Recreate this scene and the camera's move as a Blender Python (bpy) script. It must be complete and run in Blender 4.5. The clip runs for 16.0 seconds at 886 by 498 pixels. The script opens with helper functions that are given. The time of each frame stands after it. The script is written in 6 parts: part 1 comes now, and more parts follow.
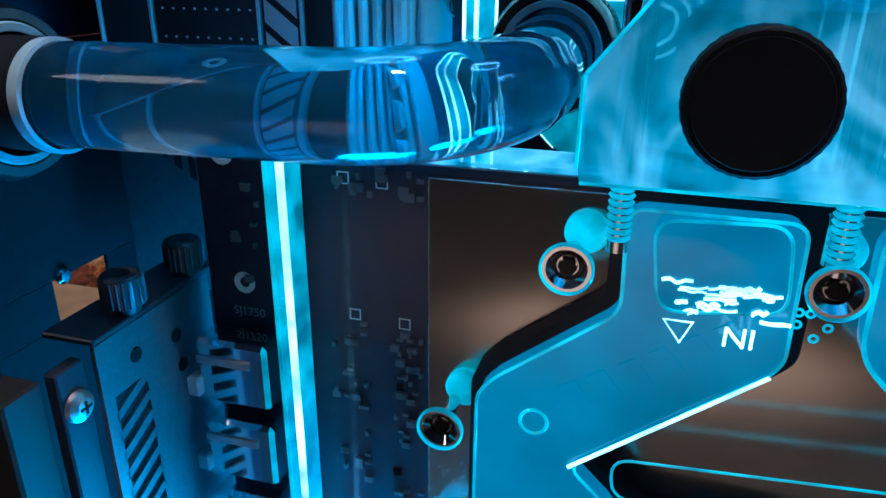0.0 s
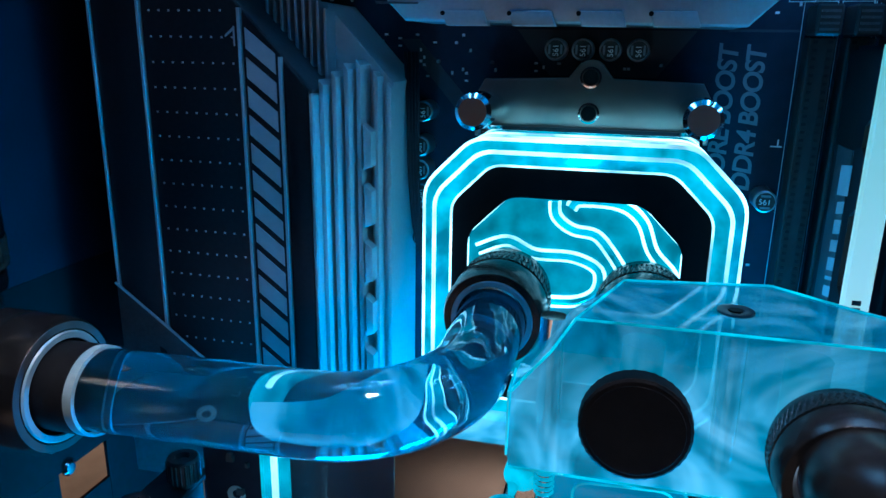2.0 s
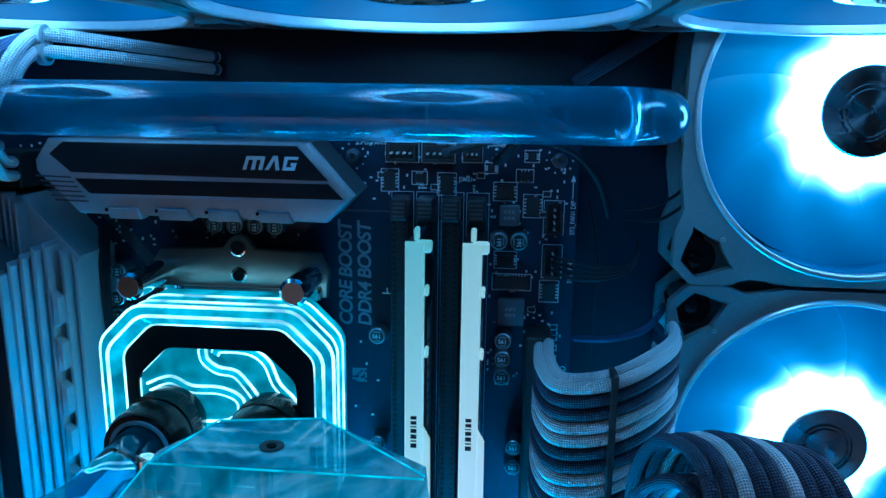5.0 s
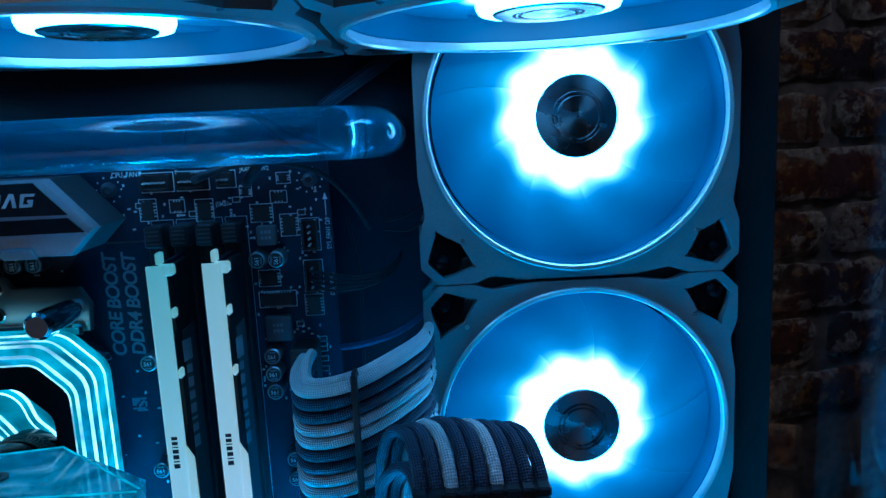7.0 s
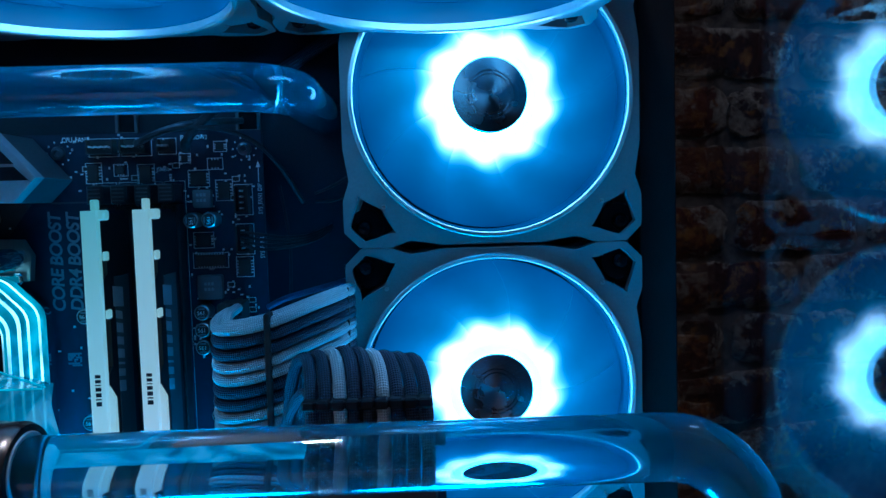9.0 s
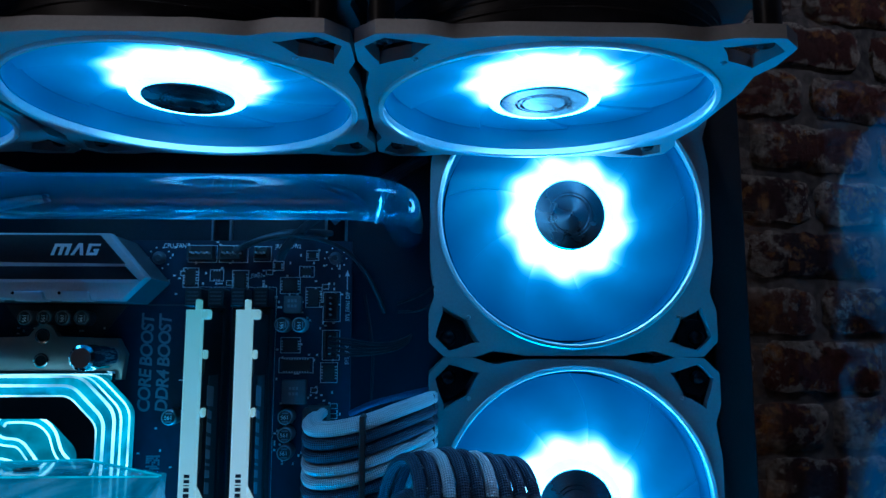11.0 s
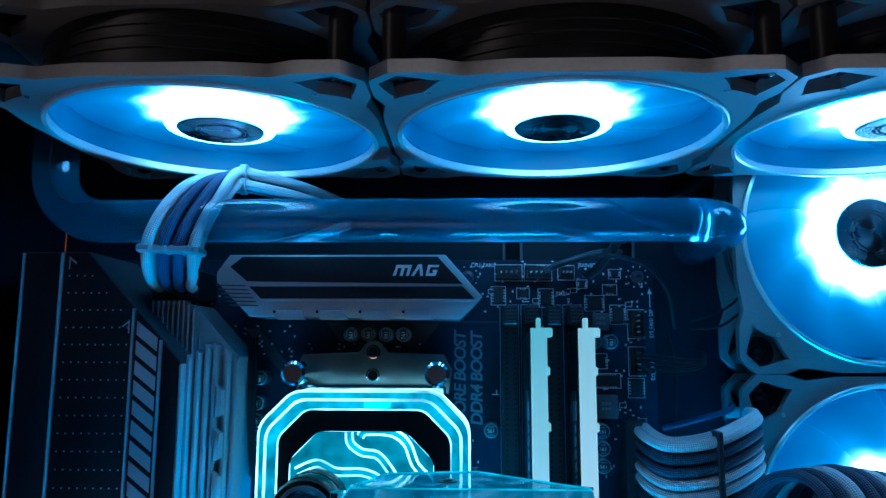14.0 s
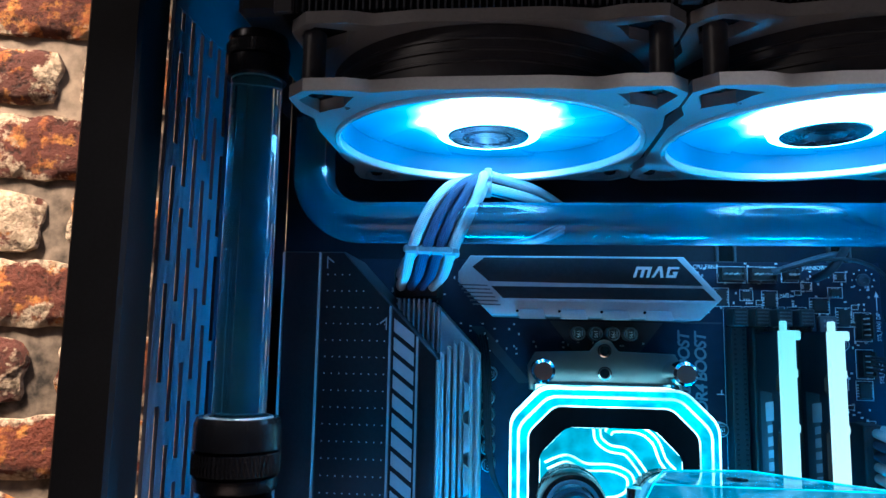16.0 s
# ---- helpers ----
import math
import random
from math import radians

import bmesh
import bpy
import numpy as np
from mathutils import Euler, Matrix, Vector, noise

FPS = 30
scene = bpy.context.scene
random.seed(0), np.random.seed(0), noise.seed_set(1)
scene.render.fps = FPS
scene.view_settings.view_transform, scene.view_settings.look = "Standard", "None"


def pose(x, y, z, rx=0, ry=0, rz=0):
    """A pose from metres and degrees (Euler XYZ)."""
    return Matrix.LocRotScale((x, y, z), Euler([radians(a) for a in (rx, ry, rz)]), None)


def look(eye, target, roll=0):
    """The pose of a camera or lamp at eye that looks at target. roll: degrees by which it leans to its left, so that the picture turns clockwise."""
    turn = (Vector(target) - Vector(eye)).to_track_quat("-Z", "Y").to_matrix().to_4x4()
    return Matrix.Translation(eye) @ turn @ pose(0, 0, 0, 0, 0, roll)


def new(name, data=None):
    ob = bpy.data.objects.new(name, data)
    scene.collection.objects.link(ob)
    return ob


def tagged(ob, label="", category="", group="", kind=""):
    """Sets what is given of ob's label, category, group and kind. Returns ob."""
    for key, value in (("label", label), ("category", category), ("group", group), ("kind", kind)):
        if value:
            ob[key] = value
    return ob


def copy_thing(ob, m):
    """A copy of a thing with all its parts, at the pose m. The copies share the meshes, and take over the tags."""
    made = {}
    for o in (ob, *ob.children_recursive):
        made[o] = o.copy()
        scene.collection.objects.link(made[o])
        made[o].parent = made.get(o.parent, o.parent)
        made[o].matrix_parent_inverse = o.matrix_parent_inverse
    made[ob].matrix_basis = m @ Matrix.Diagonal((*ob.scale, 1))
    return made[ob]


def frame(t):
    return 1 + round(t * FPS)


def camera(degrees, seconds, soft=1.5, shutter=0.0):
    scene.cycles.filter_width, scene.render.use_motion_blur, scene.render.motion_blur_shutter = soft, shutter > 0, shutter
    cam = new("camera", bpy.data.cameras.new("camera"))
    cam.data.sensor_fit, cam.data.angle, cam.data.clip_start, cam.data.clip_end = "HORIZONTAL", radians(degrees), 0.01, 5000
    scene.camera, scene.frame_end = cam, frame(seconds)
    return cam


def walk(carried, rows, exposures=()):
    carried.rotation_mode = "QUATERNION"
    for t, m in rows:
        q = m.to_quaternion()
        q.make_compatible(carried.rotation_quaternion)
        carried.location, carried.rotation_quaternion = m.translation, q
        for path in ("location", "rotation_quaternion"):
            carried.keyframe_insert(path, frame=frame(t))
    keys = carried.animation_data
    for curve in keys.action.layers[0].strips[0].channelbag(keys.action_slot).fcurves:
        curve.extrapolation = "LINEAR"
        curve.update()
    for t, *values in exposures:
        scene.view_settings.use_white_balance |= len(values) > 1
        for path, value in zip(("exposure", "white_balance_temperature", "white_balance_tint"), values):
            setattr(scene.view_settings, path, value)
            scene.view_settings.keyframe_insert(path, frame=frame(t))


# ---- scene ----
cam = camera(63.9, 16.0, soft=1.5)
EXPOSURES = [(0.0, 0.25, 5400, 10), (4.0, 0.15, 5400, 10), (7.5, -0.35, 5050, 10), (10.5, -0.35, 5050, 10), (12.5, -0.35, 5050, 10), (14.0, 0.05, 5150, 10), (16.0, 1.1, 5450, 10)]
PATH = [
    (0, (-0.037, -0.199, 0.347), (-0.556, 1.584, -0.395), 0.5),
    (0.5, (-0.036, -0.201, 0.36), (-0.548, 1.605, -0.328), 0.8),
    (1, (-0.04, -0.205, 0.371), (-0.548, 1.619, -0.273), 0.9),
    (1.5, (-0.04, -0.21, 0.381), (-0.537, 1.636, -0.208), 0.9),
    (2, (-0.03, -0.216, 0.394), (-0.493, 1.653, -0.147), 0.9),
    (2.5, (-0.012, -0.225, 0.415), (-0.466, 1.646, -0.129), 1.0),
    (3, (-0.001, -0.232, 0.421), (-0.407, 1.663, -0.07), 1.0),
    (3.5, (0.01, -0.24, 0.425), (-0.358, 1.677, -0.011), 1.1),
    (4, (0.027, -0.246, 0.432), (-0.284, 1.685, 0.015), 1.1),
    (4.5, (0.038, -0.25, 0.436), (-0.203, 1.691, 0.021), 1.0),
    (5, (0.055, -0.254, 0.441), (-0.113, 1.695, 0.025), 0.8),
    (5.2, (0.062, -0.254, 0.444), (-0.076, 1.695, 0.018), 0.7),
    (7.3, (0.124, -0.269, 0.435), (0.192, 1.703, 0.108), -3.2),
    (7.5, (0.13, -0.27, 0.434), (0.195, 1.701, 0.106), -3.5),
    (8, (0.142, -0.276, 0.422), (0.195, 1.701, 0.125), -3.9),
    (8.2, (0.145, -0.28, 0.416), (0.199, 1.7, 0.134), -3.6),
    (10.3, (0.135, -0.297, 0.38), (0.199, 1.692, 0.575), 0.4),
    (10.5, (0.128, -0.297, 0.384), (0.193, 1.689, 0.603), 0.4),
    (11, (0.111, -0.301, 0.384), (0.168, 1.68, 0.649), 0.0),
    (11.5, (0.091, -0.304, 0.386), (0.134, 1.675, 0.67), -0.1),
    (12, (0.073, -0.305, 0.386), (0.101, 1.674, 0.674), -0.2),
    (12.5, (0.058, -0.305, 0.384), (0.073, 1.673, 0.676), -0.4),
    (13, (0.04, -0.306, 0.384), (0.041, 1.673, 0.677), -0.5),
    (13.5, (0.021, -0.308, 0.386), (-0.008, 1.671, 0.672), -0.2),
    (14, (0.0, -0.312, 0.388), (-0.069, 1.667, 0.67), 0.2),
    (14.5, (-0.024, -0.315, 0.387), (-0.128, 1.663, 0.663), 0.5),
    (15, (-0.047, -0.32, 0.387), (-0.177, 1.656, 0.664), 0.7),
    (15.5, (-0.066, -0.323, 0.388), (-0.224, 1.653, 0.656), 0.8),
    (16, (-0.081, -0.326, 0.39), (-0.264, 1.649, 0.647), 1.1),
]
walk(cam, [(t, look(eye, target, roll)) for t, eye, target, roll in PATH], EXPOSURES)

# ---- light ----
WORLD = bpy.data.worlds.new("dim_room")
scene.world = WORLD
WORLD.use_nodes = True
WORLD.node_tree.nodes["Background"].inputs["Color"].default_value = (0.02, 0.06, 0.14, 1)
WORLD.node_tree.nodes["Background"].inputs["Strength"].default_value = 0.45


def area_lamp(name, eye, target, size, watts, colour):
    data = bpy.data.lights.new(name, "AREA")
    data.shape, data.size, data.energy, data.color = "DISK", size, watts, colour
    ob = new(name, data)
    ob.matrix_world = look(eye, target)
    return ob


# warm room lamps: one lights the bricks beside the case, one hangs behind the viewer
wash = area_lamp("wall_wash_light", (-1.0, -0.25, 1.45), (-0.75, 0.30, 0.55), 0.2, 3.6, (1.0, 0.70, 0.44))
wash.data.spread = radians(46)
# cool fill added to lift the bricks on the right
area_lamp("far_wall_light", (1.1, 0.10, 1.6), (0.75, 0.62, 0.45), 0.2, 3.2, (0.86, 0.86, 1.0))
area_lamp("room_light", (-0.95, -0.85, 1.15), (-0.10, -0.13, 0.47), 0.3, 0.6, (1.0, 0.76, 0.58))
# narrow fill added to put warm light on the fan flanges' fronts
flange_lamp = area_lamp("shelf_light", (0.03, -0.235, 1.0), (0.03, -0.130, 0.49), 0.06, 0.85, (1.0, 0.80, 0.66))
flange_lamp.data.spread = radians(54)
# unseen spot added so the nickel plate reflects a lit desk patch
spot = bpy.data.lights.new("desk_light", "SPOT")
spot.energy, spot.color, spot.spot_size, spot.spot_blend, spot.shadow_soft_size = 250.0, (1.0, 0.76, 0.60), radians(36), 0.9, 0.05
new("desk_light", spot).matrix_world = look((-0.35, -0.85, 1.1), (-0.14, -0.72, 0.06))
# added lamps stand in for light from unseen floor fans, shining upwards
for x, watts in ((-0.0887, 0.95), (0.0318, 1.1), (0.1523, 1.05)):
    area_lamp("lower_fan_light", (x, -0.0675, 0.121), (x, -0.0675, 0.5), 0.10, watts, (0.003, 0.47, 1.0))

# ---- materials ----
CYAN = (0.02, 0.62, 1.0)


class Nodes:
    """A small helper to chain shader nodes."""

    def __init__(self, name):
        self.mat = bpy.data.materials.new(name)
        self.mat.use_nodes = True
        self.tree = self.mat.node_tree
        self.bsdf = self.tree.nodes["Principled BSDF"]
        self.out = self.tree.nodes["Material Output"]

    def add(self, kind, **values):
        node = self.tree.nodes.new(kind)
        for key, value in values.items():
            node.inputs[key].default_value = value
        return node

    def link(self, a, b):
        self.tree.links.new(a, b)

    def coords(self, which="Object"):
        return self.add("ShaderNodeTexCoord").outputs[which]

    def noise(self, scale, detail=4.0, which="Object", rough=0.55):
        n = self.add("ShaderNodeTexNoise", Scale=scale, Detail=detail, Roughness=rough)
        self.link(self.coords(which), n.inputs["Vector"])
        return n.outputs["Fac"]

    def ramp(self, fac, *stops):
        r = self.tree.nodes.new("ShaderNodeValToRGB")
        while len(r.color_ramp.elements) < len(stops):
            r.color_ramp.elements.new(0.5)
        for e, (p, c) in zip(r.color_ramp.elements, stops):
            e.position, e.color = p, (*c, 1)
        self.link(fac, r.inputs["Fac"])
        return r.outputs["Color"]

    def maths(self, op, a, b):
        m = self.tree.nodes.new("ShaderNodeMath")
        m.operation = op
        for i, v in enumerate((a, b)):
            if isinstance(v, (int, float)):
                m.inputs[i].default_value = v
            else:
                self.link(v, m.inputs[i])
        return m.outputs[0]

    def bump(self, height, strength, distance=0.0003):
        b = self.add("ShaderNodeBump", Strength=strength, Distance=distance)
        self.link(height, b.inputs["Height"])
        self.link(b.outputs["Normal"], self.bsdf.inputs["Normal"])


def plain(name, a, b, rough=0.5, metal=0.0, scale=300.0, bump=0.15, rough_spread=0.15, coat=0.0, spec=0.5):
    """Two-tone surface with fine grain, a larger mottling and uneven gloss."""
    n = Nodes(name)
    fine, broad = n.noise(scale, 6.0), n.noise(scale * 0.08, 3.0)
    mix = n.maths("ADD", n.maths("MULTIPLY", fine, 0.5), n.maths("MULTIPLY", broad, 0.5))
    n.link(n.ramp(mix, (0.35, a), (0.65, b)), n.bsdf.inputs["Base Color"])
    n.link(n.maths("ADD", rough - rough_spread / 2, n.maths("MULTIPLY", broad, rough_spread)), n.bsdf.inputs["Roughness"])
    n.bsdf.inputs["Metallic"].default_value = metal
    n.bsdf.inputs["Coat Weight"].default_value = coat
    n.bsdf.inputs["Specular IOR Level"].default_value = spec
    if bump:
        n.bump(fine, bump)
    return n.mat


def glow(name, colour, low, high, scale=60.0, base=(0.05, 0.2, 0.25), rough=0.2, clear=0.0):
    """LED-lit plastic: light put into emission in uneven patches; clear lets the view pass."""
    n = Nodes(name)
    n.bsdf.inputs["Base Color"].default_value = (*base, 1)
    n.bsdf.inputs["Roughness"].default_value = rough
    n.bsdf.inputs["Emission Color"].default_value = (*colour, 1)
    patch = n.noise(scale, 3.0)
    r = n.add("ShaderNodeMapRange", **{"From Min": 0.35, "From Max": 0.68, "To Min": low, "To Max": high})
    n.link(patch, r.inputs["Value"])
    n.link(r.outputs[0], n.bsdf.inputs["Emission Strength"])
    if clear:
        see, mix = n.add("ShaderNodeBsdfTransparent", Color=(0.55, 0.9, 1.0, 1)), n.add("ShaderNodeMixShader", Fac=clear)
        n.link(n.bsdf.outputs[0], mix.inputs[1])
        n.link(see.outputs[0], mix.inputs[2])
        n.link(mix.outputs[0], n.out.inputs["Surface"])
    return n.mat


def pane(name, tint, ior=1.5, rough=0.0):
    """Clear sheet: the view passes straight, the gloss follows Fresnel."""
    n = Nodes(name)
    see = n.add("ShaderNodeBsdfTransparent", Color=(*tint, 1))
    gloss = n.add("ShaderNodeBsdfGlossy", Roughness=rough)
    facing = n.add("ShaderNodeLayerWeight", Blend=0.5).outputs["Facing"]
    base = ((ior - 1) / (ior + 1)) ** 2
    schlick = n.maths("ADD", base, n.maths("MULTIPLY", n.maths("POWER", facing, 3.5), 1 - base))
    mix = n.add("ShaderNodeMixShader")
    n.link(schlick, mix.inputs[0])
    n.link(see.outputs[0], mix.inputs[1])
    n.link(gloss.outputs[0], mix.inputs[2])
    n.link(mix.outputs[0], n.out.inputs["Surface"])
    return n.mat


def refracting(name, colour, ior, rough=0.0, haze=0.0):
    """Clear solid or liquid that bends the view; haze is the share of light that it scatters."""
    n = Nodes(name)
    g = n.add("ShaderNodeBsdfGlass", Color=(*colour, 1), Roughness=rough, IOR=ior)
    n.link(g.outputs[0], n.out.inputs["Surface"])
    if haze:
        cloud, mix = n.add("ShaderNodeBsdfDiffuse", Color=(0.10, 0.46, 0.70, 1)), n.add("ShaderNodeMixShader", Fac=haze)
        n.link(g.outputs[0], mix.inputs[1])
        n.link(cloud.outputs[0], mix.inputs[2])
        n.link(mix.outputs[0], n.out.inputs["Surface"])
    return n.mat


def braid(name, a, b, rough=0.55):
    """Woven sleeve: a fine diagonal weave along the cable."""
    n = Nodes(name)
    uv = n.coords("UV")
    sep = n.add("ShaderNodeSeparateXYZ")
    n.link(uv, sep.inputs[0])
    u, v = n.maths("MULTIPLY", sep.outputs[0], 4200.0), n.maths("MULTIPLY", sep.outputs[1], 50.27)
    w1 = n.maths("SINE", n.maths("ADD", u, v), 0.0)
    w2 = n.maths("SINE", n.maths("SUBTRACT", u, v), 0.0)
    weave = n.maths("MULTIPLY", w1, w2)
    lift = n.maths("ADD", n.maths("MULTIPLY", weave, 0.5), 0.5)
    n.link(n.ramp(lift, (0.1, a), (0.8, b)), n.bsdf.inputs["Base Color"])
    n.bsdf.inputs["Roughness"].default_value = rough
    n.bump(lift, 0.9, 0.0005)
    return n.mat


def metal_disc(name):
    """Turned metal with a circular brush."""
    n = Nodes(name)
    n.bsdf.inputs["Base Color"].default_value = (0.30, 0.34, 0.38, 1)
    n.bsdf.inputs["Metallic"].default_value = 1.0
    n.bsdf.inputs["Anisotropic"].default_value = 0.85
    tan = n.tree.nodes.new("ShaderNodeTangent")
    tan.direction_type, tan.axis = "RADIAL", "Z"
    n.link(tan.outputs[0], n.bsdf.inputs["Tangent"])
    n.link(n.maths("ADD", 0.24, n.maths("MULTIPLY", n.noise(60.0), 0.06)), n.bsdf.inputs["Roughness"])
    return n.mat


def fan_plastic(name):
    """Frosted blades; the hub's LED light is painted into emission, fading outwards in rays."""
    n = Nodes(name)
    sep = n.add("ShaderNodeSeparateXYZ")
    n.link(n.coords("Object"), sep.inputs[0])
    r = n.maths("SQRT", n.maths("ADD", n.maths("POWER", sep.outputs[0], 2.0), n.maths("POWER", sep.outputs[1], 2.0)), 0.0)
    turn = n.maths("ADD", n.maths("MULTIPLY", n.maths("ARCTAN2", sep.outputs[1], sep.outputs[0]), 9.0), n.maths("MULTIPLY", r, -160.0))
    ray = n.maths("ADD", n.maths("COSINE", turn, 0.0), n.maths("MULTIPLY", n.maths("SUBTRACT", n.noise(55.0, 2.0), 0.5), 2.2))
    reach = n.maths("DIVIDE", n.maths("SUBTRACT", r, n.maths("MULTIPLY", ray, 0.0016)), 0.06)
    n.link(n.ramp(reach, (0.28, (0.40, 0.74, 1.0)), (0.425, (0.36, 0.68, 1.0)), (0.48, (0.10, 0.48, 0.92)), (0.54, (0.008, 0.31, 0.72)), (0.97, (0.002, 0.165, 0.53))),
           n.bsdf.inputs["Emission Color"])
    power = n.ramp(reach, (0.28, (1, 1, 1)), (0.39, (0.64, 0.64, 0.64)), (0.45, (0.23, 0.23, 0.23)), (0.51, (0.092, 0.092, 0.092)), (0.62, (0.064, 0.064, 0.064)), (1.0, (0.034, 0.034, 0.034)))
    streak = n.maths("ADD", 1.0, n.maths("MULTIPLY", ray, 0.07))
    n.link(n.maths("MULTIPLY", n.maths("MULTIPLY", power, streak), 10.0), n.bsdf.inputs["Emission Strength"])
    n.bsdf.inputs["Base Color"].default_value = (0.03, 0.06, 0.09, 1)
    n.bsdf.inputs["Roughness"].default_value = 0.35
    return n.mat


def lit_acrylic(name, colour, low, high, z0, z1, clear):
    """Clear block, light painted into its emission: dims towards its top, brighter in swirls."""
    n = Nodes(name)
    sep = n.add("ShaderNodeSeparateXYZ")
    n.link(n.coords("Object"), sep.inputs[0])
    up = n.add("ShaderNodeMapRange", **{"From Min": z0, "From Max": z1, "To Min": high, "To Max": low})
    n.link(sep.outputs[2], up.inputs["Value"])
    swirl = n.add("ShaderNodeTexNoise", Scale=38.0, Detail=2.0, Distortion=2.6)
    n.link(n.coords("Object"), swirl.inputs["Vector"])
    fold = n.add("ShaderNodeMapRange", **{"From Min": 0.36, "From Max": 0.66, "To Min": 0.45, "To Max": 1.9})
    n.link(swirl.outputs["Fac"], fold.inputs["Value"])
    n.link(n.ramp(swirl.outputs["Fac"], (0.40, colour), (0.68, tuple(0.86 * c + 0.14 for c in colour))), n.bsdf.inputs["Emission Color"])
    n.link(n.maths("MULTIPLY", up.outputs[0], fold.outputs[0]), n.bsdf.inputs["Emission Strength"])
    n.bsdf.inputs["Base Color"].default_value = (0.02, 0.14, 0.22, 1)
    n.bsdf.inputs["Roughness"].default_value = 0.06
    see, mix = n.add("ShaderNodeBsdfTransparent", Color=(0.6, 0.92, 1.0, 1)), n.add("ShaderNodeMixShader", Fac=clear)
    n.link(n.bsdf.outputs[0], mix.inputs[1])
    n.link(see.outputs[0], mix.inputs[2])
    n.link(mix.outputs[0], n.out.inputs["Surface"])
    return n.mat


def led_bar(name, low, high, z0, z1):
    """Diffuser of a memory stick; its LEDs shift from one colour to the next along its length."""
    n = Nodes(name)
    sep = n.add("ShaderNodeSeparateXYZ")
    n.link(n.coords("Object"), sep.inputs[0])
    f = n.add("ShaderNodeMapRange", **{"From Min": z0, "From Max": z1})
    n.link(sep.outputs[2], f.inputs["Value"])
    n.link(n.ramp(f.outputs[0], (0.0, low), (0.45, tuple(0.5 * (p + q) for p, q in zip(low, high))), (1.0, high)), n.bsdf.inputs["Emission Color"])
    n.bsdf.inputs["Emission Strength"].default_value = 0.60
    n.bsdf.inputs["Base Color"].default_value = (0.4, 0.4, 0.4, 1)
    n.bsdf.inputs["Roughness"].default_value = 0.35
    return n.mat


def brick_surface(name):
    """Old fired brick: dark red body with orange burns, and pale mortar smeared in from its edges."""
    n = Nodes(name)
    info = n.tree.nodes.new("ShaderNodeObjectInfo")
    place = n.tree.nodes.new("ShaderNodeVectorMath")
    n.link(n.coords("Object"), place.inputs[0])
    shift = n.add("ShaderNodeCombineXYZ")
    n.link(n.maths("MULTIPLY", info.outputs["Random"], 7.0), shift.inputs[0])
    n.link(n.maths("MULTIPLY", info.outputs["Random"], 3.0), shift.inputs[1])
    n.link(shift.outputs[0], place.inputs[1])

    def grain(scale, detail, rough=0.6):
        t = n.add("ShaderNodeTexNoise", Scale=scale, Detail=detail, Roughness=rough)
        n.link(place.outputs[0], t.inputs["Vector"])
        return t.outputs["Fac"]

    def over(fac, under, colour, mode="MIX"):
        mix = n.tree.nodes.new("ShaderNodeMixRGB")
        mix.blend_type = mode
        n.link(fac, mix.inputs[0])
        n.link(under, mix.inputs[1])
        n.link(colour, mix.inputs[2])
        return mix.outputs[0]

    tone = n.ramp(info.outputs["Random"], (0.0, (0.105, 0.028, 0.020)), (0.4, (0.17, 0.042, 0.022)), (0.7, (0.055, 0.022, 0.020)), (1.0, (0.20, 0.065, 0.026)))
    burn = n.ramp(grain(34.0, 5.0, 0.65), (0.53, (0, 0, 0)), (0.60, (1, 1, 1)))
    colour = over(burn, tone, n.ramp(grain(70.0, 4.0), (0.4, (0.34, 0.10, 0.025)), (0.6, (0.55, 0.24, 0.05))))
    sep = n.add("ShaderNodeSeparateXYZ")
    n.link(n.coords("Object"), sep.inputs[0])
    edge = n.maths("MAXIMUM", n.maths("MULTIPLY", n.maths("ABSOLUTE", sep.outputs[0], 0.0), 8.2), n.maths("MULTIPLY", n.maths("ABSOLUTE", sep.outputs[2], 0.0), 26.0))
    crust = n.maths("ADD", n.maths("MULTIPLY", edge, 0.32), grain(24.0, 6.0, 0.7))
    colour = over(n.ramp(crust, (0.70, (0, 0, 0)), (0.765, (1, 1, 1))), colour, n.ramp(grain(120.0, 4.0), (0.35, (0.34, 0.25, 0.17)), (0.62, (0.66, 0.54, 0.40))))
    pit = n.ramp(grain(95.0, 5.0, 0.7), (0.34, (0.10, 0.08, 0.08)), (0.48, (1, 1, 1)))
    dark = n.add("ShaderNodeValue")
    dark.outputs[0].default_value = 0.85
    colour = over(dark.outputs[0], colour, pit, "MULTIPLY")
    n.link(colour, n.bsdf.inputs["Base Color"])
    n.bsdf.inputs["Roughness"].default_value = 0.9
    n.bump(n.maths("ADD", grain(95.0, 6.0, 0.7), n.maths("MULTIPLY", crust, 0.8)), 1.0, 0.008)
    return n.mat


